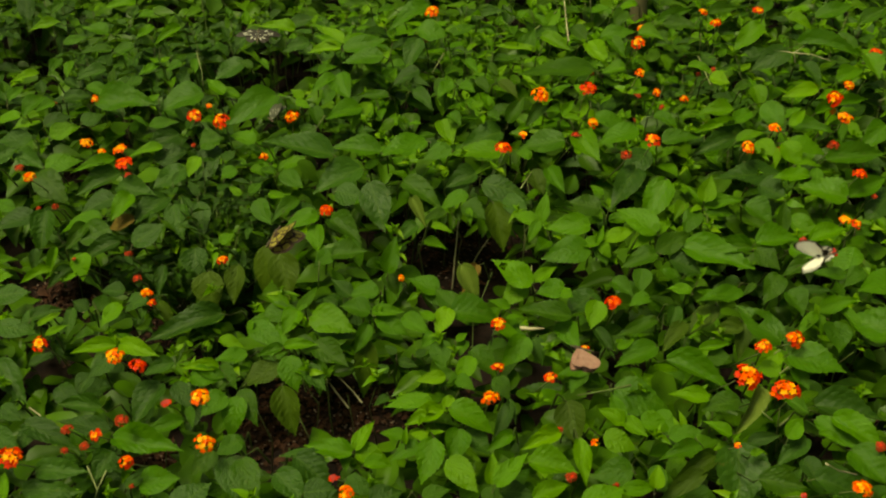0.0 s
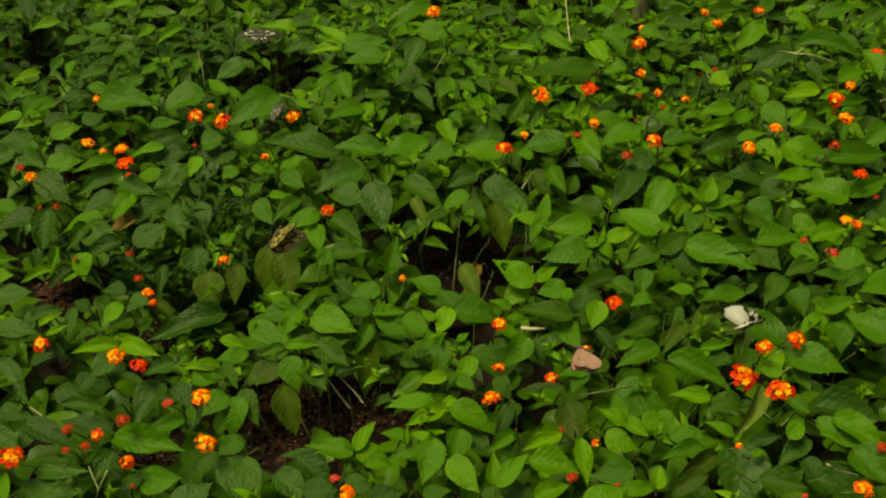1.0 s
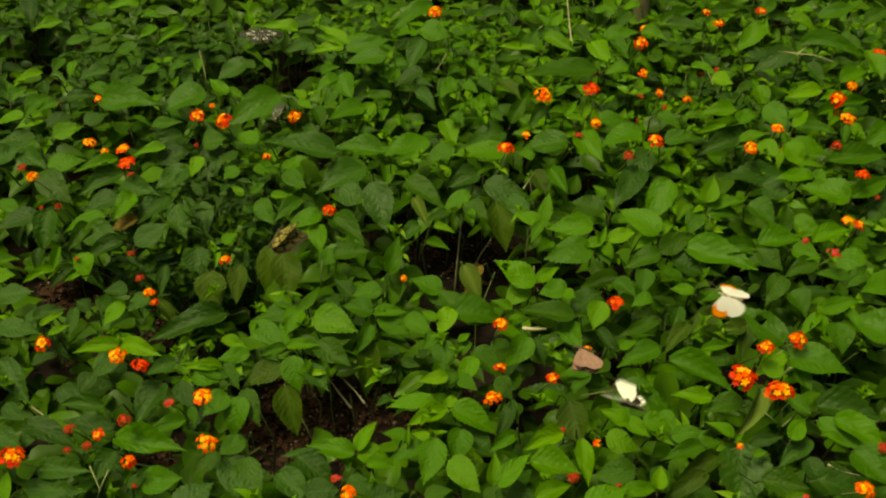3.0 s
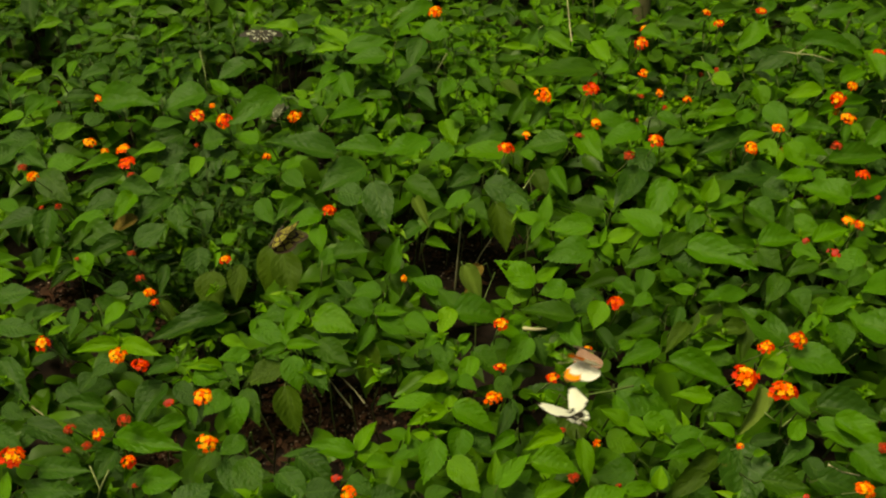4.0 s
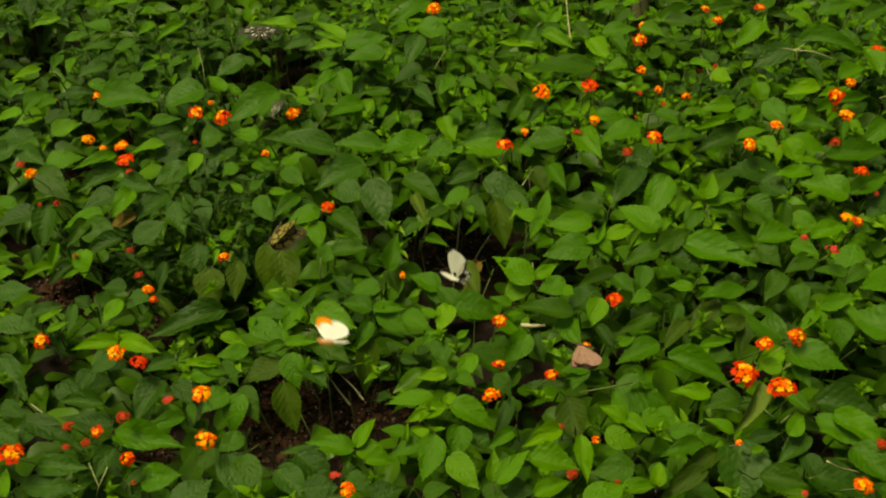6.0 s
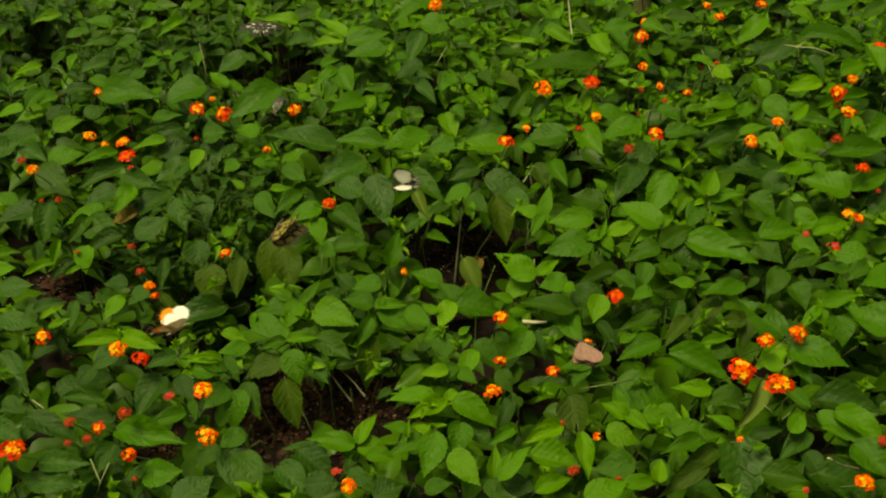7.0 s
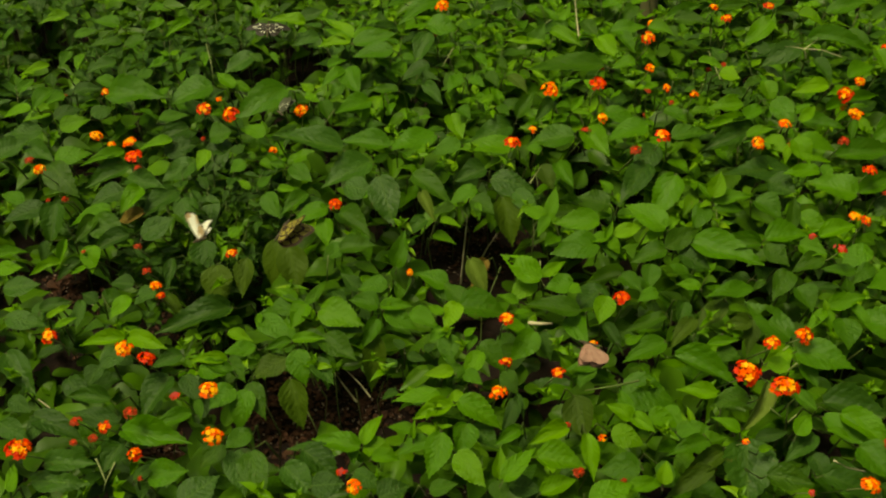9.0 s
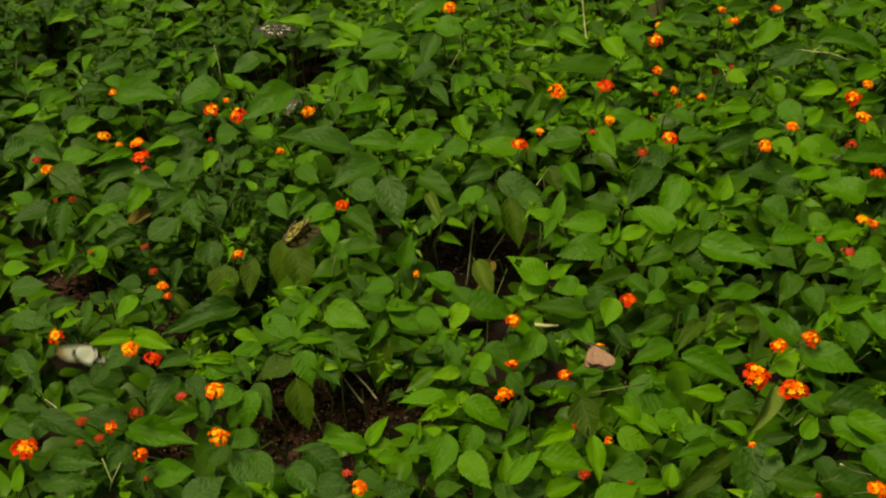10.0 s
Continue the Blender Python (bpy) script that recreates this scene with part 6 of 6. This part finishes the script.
def motions():
    sway(head_one, [(0, 10), (0.5, 6.5), (1, 4), (1.5, 0), (2, -2), (2.5, 0), (3.8, 3), (4.5, 6), (5.5, 6), (7, 0), (9, -0.5), (10, 2.5)])
    sway(head_two, [(0, 11), (0.5, 7), (1, 4), (1.5, 0), (2, -1), (2.5, 0), (3.8, 4), (4.5, 7), (5.5, 7), (7, 1), (9, 0.5), (10, 3)])
    walk(flyer_cream, [
        (0, pose(0.453, 1.171, 0.399, -29.5, -39.4, 103.5)), (0.1, pose(0.438, 1.155, 0.399, -27.6, -36.8, 102.8)),
        (0.2, pose(0.424, 1.139, 0.399, -25.7, -34.2, 102.3)), (0.3, pose(0.419, 1.134, 0.398, -24.0, -31.5, 101.9)),
        (0.4, pose(0.402, 1.117, 0.398, -22.3, -28.9, 101.6)), (0.5, pose(0.391, 1.103, 0.397, -20.6, -26.2, 101.4)),
        (0.6, pose(0.373, 1.084, 0.397, -19.6, -24.2, 103.4)), (0.7, pose(0.366, 1.071, 0.396, -18.6, -22.2, 105.4)),
        (0.8, pose(0.354, 1.052, 0.396, -17.4, -20.2, 107.4)), (0.9, pose(0.351, 1.052, 0.396, -16.3, -18.2, 109.5)),
        (1, pose(0.338, 1.045, 0.396, -15.0, -16.3, 111.5)), (1.1, pose(0.333, 1.033, 0.396, -13.2, -18.3, 108.4)),
        (1.2, pose(0.316, 1.015, 0.397, -11.3, -20.2, 105.2)), (1.3, pose(0.311, 0.997, 0.397, -9.2, -22.0, 101.9)),
        (1.4, pose(0.303, 0.982, 0.398, -6.9, -23.6, 98.5)), (1.5, pose(0.292, 0.983, 0.399, -4.6, -25.2, 95.0)),
        (1.6, pose(0.286, 0.975, 0.398, -3.9, -19.6, 92.3)), (1.7, pose(0.286, 0.972, 0.397, -3.5, -14.1, 89.7)),
        (1.8, pose(0.268, 0.952, 0.397, -3.4, 2.0, 87.2)), (1.9, pose(0.260, 0.946, 0.396, -3.5, 22.0, 84.0)),
        (2, pose(0.255, 0.934, 0.395, -3.9, 41.0, 80.0)), (2.1, pose(0.244, 0.925, 0.394, -4.5, 39.0, 78.5)),
        (2.2, pose(0.231, 0.928, 0.393, -5.3, 37.0, 76.5)), (2.3, pose(0.229, 0.939, 0.393, -6.5, 34.5, 74.0)),
        (2.4, pose(0.224, 0.936, 0.392, -8.0, 32.0, 71.0)), (2.5, pose(0.220, 0.928, 0.391, -9.8, 29.8, 68.0)),
        (2.6, pose(0.209, 0.925, 0.392, -8.5, 28.9, 67.0)), (2.7, pose(0.202, 0.923, 0.393, -7.2, 28.0, 65.9)),
        (2.9, pose(0.191, 0.913, 0.394, -4.5, 26.3, 63.7)), (3.1, pose(0.189, 0.925, 0.396, -1.7, 24.6, 61.5)),
        (3.3, pose(0.176, 0.912, 0.397, 1.1, 23.1, 59.2)), (3.5, pose(0.169, 0.919, 0.399, 3.9, 21.6, 56.8)),
        (3.7, pose(0.153, 0.906, 0.400, 6.7, 20.3, 54.4)), (3.8, pose(0.146, 0.907, 0.400, 8.1, 19.7, 53.2)),
        (3.9, pose(0.142, 0.910, 0.401, 9.6, 19.1, 51.9)), (4, pose(0.129, 0.897, 0.402, 11.0, 18.5, 50.7)),
        (4.1, pose(0.116, 0.905, 0.401, 10.4, 17.2, 50.1)), (4.2, pose(0.117, 0.910, 0.401, 9.7, 15.8, 49.5)),
        (4.3, pose(0.122, 0.916, 0.399, 9.1, 14.5, 48.9)), (4.4, pose(0.111, 0.931, 0.399, 8.5, 13.2, 48.3)),
        (4.5, pose(0.109, 0.931, 0.398, 7.9, 11.8, 47.8)), (4.6, pose(0.091, 0.940, 0.399, 9.9, 13.5, 49.3)),
        (4.7, pose(0.095, 0.938, 0.400, 11.9, 15.1, 51.0)), (4.8, pose(0.095, 0.959, 0.401, 14.0, 16.6, 52.6)),
        (4.9, pose(0.092, 0.968, 0.402, 16.1, 18.1, 54.4)), (5, pose(0.071, 0.971, 0.403, 18.3, 19.5, 56.2)),
        (5.1, pose(0.057, 0.977, 0.401, 22.4, 12.1, 57.4)), (5.2, pose(0.054, 0.993, 0.400, 26.4, 4.5, 58.0)),
        (5.3, pose(0.066, 1.014, 0.399, 30.2, -3.0, 58.1)), (5.4, pose(0.060, 1.030, 0.397, 34.1, -10.5, 57.6)),
        (5.5, pose(0.053, 1.050, 0.396, 38.2, -18.0, 56.7)), (5.6, pose(0.041, 1.066, 0.396, 37.4, -20.2, 58.5)),
        (5.7, pose(0.025, 1.070, 0.398, 36.5, -22.4, 60.3)), (5.9, pose(0.016, 1.102, 0.399, 34.4, -26.7, 64.2)),
        (6.1, pose(0.013, 1.147, 0.400, 31.9, -30.9, 68.5)), (6.3, pose(0.007, 1.185, 0.403, 28.9, -34.9, 73.2)),
        (6.5, pose(-0.001, 1.238, 0.404, 25.4, -38.7, 78.4)), (6.7, pose(-0.011, 1.273, 0.406, 21.2, -42.1, 84.2)),
        (6.8, pose(-0.014, 1.288, 0.407, 18.9, -43.8, 87.3)), (6.9, pose(-0.021, 1.314, 0.404, 16.3, -45.3, 90.6)),
        (7, pose(-0.047, 1.313, 0.400, 13.6, -46.7, 94.1)), (7.1, pose(-0.056, 1.311, 0.400, 7.0, -42.6, 101.3)),
        (7.2, pose(-0.068, 1.316, 0.399, 1.6, -38.1, 107.5)), (7.3, pose(-0.079, 1.316, 0.399, -3.0, -33.1, 112.7)),
        (7.4, pose(-0.095, 1.309, 0.397, -6.8, -27.9, 117.3)), (7.5, pose(-0.102, 1.302, 0.397, -9.9, -22.4, 121.2)),
        (7.6, pose(-0.117, 1.273, 0.397, -7.3, -24.8, 119.1)), (7.7, pose(-0.110, 1.248, 0.396, -4.4, -27.1, 116.8)),
        (7.8, pose(-0.119, 1.249, 0.397, -1.4, -29.3, 114.4)), (7.9, pose(-0.139, 1.248, 0.397, 1.7, -31.4, 111.8)),
        (8, pose(-0.160, 1.293, 0.399, 5.1, -33.4, 108.9)), (8.1, pose(-0.178, 1.288, 0.402, 6.7, -28.1, 112.5)),
        (8.2, pose(-0.197, 1.270, 0.405, 8.6, -22.9, 116.1)), (8.3, pose(-0.210, 1.260, 0.407, 10.8, -17.8, 119.7)),
        (8.4, pose(-0.221, 1.233, 0.411, 13.2, -12.8, 123.4)), (8.5, pose(-0.227, 1.210, 0.413, 16.0, -8.0, 127.3)),
        (8.6, pose(-0.249, 1.194, 0.409, 13.0, 7.2, 111.8)), (8.7, pose(-0.260, 1.201, 0.404, 5.7, 21.1, 94.5)),
        (8.8, pose(-0.269, 1.216, 0.399, -6.9, 31.8, 73.3)), (8.9, pose(-0.285, 1.224, 0.393, -24.6, 37.2, 47.6)),
        (9, pose(-0.303, 1.200, 0.394, -43.8, 35.4, 20.6)), (9.1, pose(-0.313, 1.187, 0.397, -29.1, 23.5, 42.0)),
        (9.2, pose(-0.315, 1.146, 0.400, -20.6, 8.0, 58.4)), (9.3, pose(-0.317, 1.126, 0.402, -16.6, -9.0, 72.4)),
        (9.4, pose(-0.323, 1.120, 0.402, -17.0, -26.4, 86.6)), (9.5, pose(-0.345, 1.129, 0.402, -23.2, -43.2, 104.2)),
        (9.6, pose(-0.361, 1.106, 0.404, -5.8, -26.8, 100.9)), (9.7, pose(-0.371, 1.083, 0.407, 8.9, -10.2, 102.9)),
        (9.8, pose(-0.384, 1.037, 0.409, 24.1, 5.3, 108.9)), (9.9, pose(-0.389, 1.006, 0.411, 41.6, 18.5, 119.3)),
        (10, pose(-0.380, 0.973, 0.413, 63.0, 27.5, 134.5))])
    beat(cream_wings, [
        (0, 59), (0.1, 15), (0.2, 10), (0.3, 25), (0.4, 45), (0.5, 68), (0.6, 15), (0.7, 10),
        (0.8, -10), (0.9, -19), (1, 66), (1.1, 60), (1.2, 10), (1.3, -15), (1.4, -20), (1.5, 71),
        (1.6, 72), (1.7, 75), (1.8, 70), (1.9, 25), (2, 0), (2.1, -10), (2.2, -8), (2.3, 60),
        (2.4, 75), (2.5, 31), (2.6, 75), (2.7, 70), (2.8, 30), (2.9, -15), (3, 20), (3.1, 60),
        (3.2, 70), (3.3, 20), (3.4, -15), (3.5, 30), (3.6, 65), (3.7, 55), (3.8, 45), (3.9, 35),
        (4, 8), (4.1, 40), (4.2, 40), (4.3, 55), (4.4, 35), (4.5, 15), (4.6, 35), (4.7, 30),
        (4.8, 55), (4.9, 60), (5, 7), (5.1, 40), (5.2, 20), (5.3, 60), (5.4, 70), (5.5, 69),
        (5.6, 35), (5.7, 30), (5.8, -10), (5.9, 30), (6, 60), (6.1, 30), (6.2, -15), (6.3, 30),
        (6.4, 60), (6.5, 40), (6.6, -5), (6.7, -10), (6.8, 0), (6.9, 60), (7, 67), (7.1, 60),
        (7.2, 50), (7.3, 50), (7.4, 45), (7.5, 60), (7.6, -15), (7.7, 30), (7.8, 50), (7.9, -20),
        (8, 61), (8.1, 60), (8.2, 40), (8.3, 40), (8.4, 10), (8.5, -6), (8.6, -25), (8.7, -25),
        (8.8, -25), (8.9, 55), (9, 65), (9.1, 30), (9.2, 5), (9.3, -20), (9.4, -15), (9.5, 80),
        (9.6, 50), (9.7, 50), (9.8, 15), (9.9, 0), (10, -43)])
    walk(flyer_orange, [
        (0, pose(1.018, 1.475, 0.396, -61.5, -1.2, 59.9)), (0.9, pose(0.766, 1.354, 0.396, -61.5, -1.2, 59.9)),
        (1.7, pose(0.582, 1.259, 0.396, -61.5, -1.2, 59.9)), (1.9, pose(0.547, 1.227, 0.396, -61.5, -1.2, 59.9)),
        (2, pose(0.527, 1.201, 0.396, -61.5, -1.2, 59.9)), (2.1, pose(0.511, 1.187, 0.397, -49.1, -2.5, 60.8)),
        (2.2, pose(0.473, 1.158, 0.397, -36.8, -3.9, 61.4)), (2.3, pose(0.445, 1.121, 0.399, -24.5, -5.5, 61.8)),
        (2.4, pose(0.414, 1.099, 0.399, -12.1, -7.1, 61.7)), (2.5, pose(0.401, 1.098, 0.401, 0.3, -8.7, 61.4)),
        (2.6, pose(0.387, 1.119, 0.401, 0.6, -12.7, 61.6)), (2.7, pose(0.372, 1.114, 0.400, 0.9, -16.8, 61.9)),
        (2.9, pose(0.341, 1.089, 0.400, 1.4, -24.9, 62.4)), (3.1, pose(0.308, 1.102, 0.400, 1.9, -33.0, 62.8)),
        (3.3, pose(0.270, 1.068, 0.400, 2.4, -41.1, 63.2)), (3.5, pose(0.235, 1.063, 0.400, 2.9, -49.2, 63.5)),
        (3.7, pose(0.198, 1.032, 0.399, 3.4, -57.3, 63.8)), (3.8, pose(0.187, 1.024, 0.399, 3.6, -61.3, 63.9)),
        (3.9, pose(0.170, 1.005, 0.399, 3.9, -65.4, 64.0)), (4, pose(0.150, 0.983, 0.399, 4.2, -69.4, 64.0)),
        (4.1, pose(0.136, 0.977, 0.399, -9.3, -54.0, 72.7)), (4.2, pose(0.127, 0.988, 0.398, -16.4, -38.0, 74.5)),
        (4.3, pose(0.120, 0.986, 0.399, -21.9, -22.1, 74.0)), (4.4, pose(0.103, 0.985, 0.399, -27.1, -6.3, 72.0)),
        (4.5, pose(0.092, 0.972, 0.398, -33.0, 9.3, 68.5)), (4.6, pose(0.068, 0.953, 0.398, -34.4, 8.9, 70.0)),
        (4.7, pose(0.058, 0.950, 0.397, -35.8, 8.5, 71.5)), (4.8, pose(0.051, 0.960, 0.396, -37.2, 8.2, 73.0)),
        (4.9, pose(0.044, 0.980, 0.395, -38.6, 7.8, 74.5)), (5, pose(0.031, 0.985, 0.395, -40.0, 7.6, 76.1)),
        (5.1, pose(0.013, 0.985, 0.395, -26.0, 7.4, 81.0)), (5.2, pose(-0.010, 0.961, 0.396, -13.0, 7.2, 86.0)),
        (5.3, pose(-0.021, 0.971, 0.396, 1.0, 7.0, 90.5)), (5.4, pose(-0.037, 0.983, 0.396, 15.0, 6.8, 95.0)),
        (5.5, pose(-0.050, 1.002, 0.397, 28.0, 6.7, 99.4)), (5.6, pose(-0.064, 1.018, 0.397, 24.0, 7.0, 98.8)),
        (5.7, pose(-0.078, 1.026, 0.396, 20.0, 7.3, 98.2)), (5.9, pose(-0.104, 1.008, 0.396, 12.0, 8.0, 97.0)),
        (6.1, pose(-0.142, 1.021, 0.396, 4.0, 8.7, 95.7)), (6.3, pose(-0.170, 1.006, 0.396, -4.0, 9.3, 94.5)),
        (6.5, pose(-0.212, 1.020, 0.395, -12.0, 10.0, 93.3)), (6.7, pose(-0.247, 1.017, 0.395, -20.0, 10.6, 92.2)),
        (6.8, pose(-0.259, 1.022, 0.395, -24.0, 10.9, 91.7)), (6.9, pose(-0.270, 1.031, 0.395, -28.0, 11.2, 91.3)),
        (7, pose(-0.293, 1.030, 0.394, -31.3, 11.5, 91.0)), (7.1, pose(-0.308, 1.030, 0.396, -20.1, 9.6, 93.4)),
        (7.2, pose(-0.327, 1.008, 0.396, -9.1, 7.4, 95.4)), (7.3, pose(-0.342, 0.993, 0.397, 1.9, 4.7, 97.0)),
        (7.4, pose(-0.363, 0.997, 0.398, 12.7, 1.9, 98.0)), (7.5, pose(-0.380, 0.999, 0.399, 23.4, -1.1, 98.4)),
        (7.6, pose(-0.407, 1.027, 0.399, 23.4, -1.1, 98.4)), (7.7, pose(-0.424, 1.033, 0.399, 23.4, -1.1, 98.4)),
        (7.8, pose(-0.448, 1.023, 0.399, 23.4, -1.1, 98.4)), (7.9, pose(-0.460, 1.007, 0.399, 23.4, -1.1, 98.4)),
        (8, pose(-0.479, 0.988, 0.399, 23.4, -1.1, 98.4)), (8.3, pose(-0.548, 0.987, 0.399, 23.4, -1.1, 98.4)),
        (9, pose(-0.710, 1.024, 0.399, 23.4, -1.1, 98.4)), (10, pose(-0.931, 1.059, 0.399, 23.4, -1.1, 98.4))])
    beat(orange_wings, [
        (0, 25), (0.3, 60), (0.5, -20), (0.8, 56), (1, -22), (1.3, 55), (1.5, -25), (1.7, 59),
        (1.9, 50), (2, 43), (2.1, 69), (2.2, 52), (2.3, -32), (2.4, -45), (2.5, -26), (2.6, 54),
        (2.7, 72), (2.8, 49), (2.9, -35), (3, -45), (3.1, 38), (3.2, 72), (3.3, 49), (3.4, -35),
        (3.5, -45), (3.6, 38), (3.7, 69), (3.8, 60), (3.9, -24), (4, 61), (4.1, -45), (4.2, 0),
        (4.3, 44), (4.4, 62), (4.5, 30), (4.6, -29), (4.7, -45), (4.8, 38), (4.9, 72), (5, 38),
        (5.1, 51), (5.2, -33), (5.3, -45), (5.4, -25), (5.5, 2), (5.6, 60), (5.7, 55), (5.8, -29),
        (5.9, -45), (6, 25), (6.1, 69), (6.2, 55), (6.3, -29), (6.4, -45), (6.5, 38), (6.6, 72),
        (6.7, 69), (6.8, 75), (6.9, 72), (7, 37), (7.1, 62), (7.2, 0), (7.3, -36), (7.4, -45),
        (7.5, -32), (7.6, 44), (7.7, 72), (7.8, 55), (7.9, -29), (8, -33), (8.3, 49), (8.6, -28),
        (9, 52), (9.5, -32), (10, 50)])


motions()
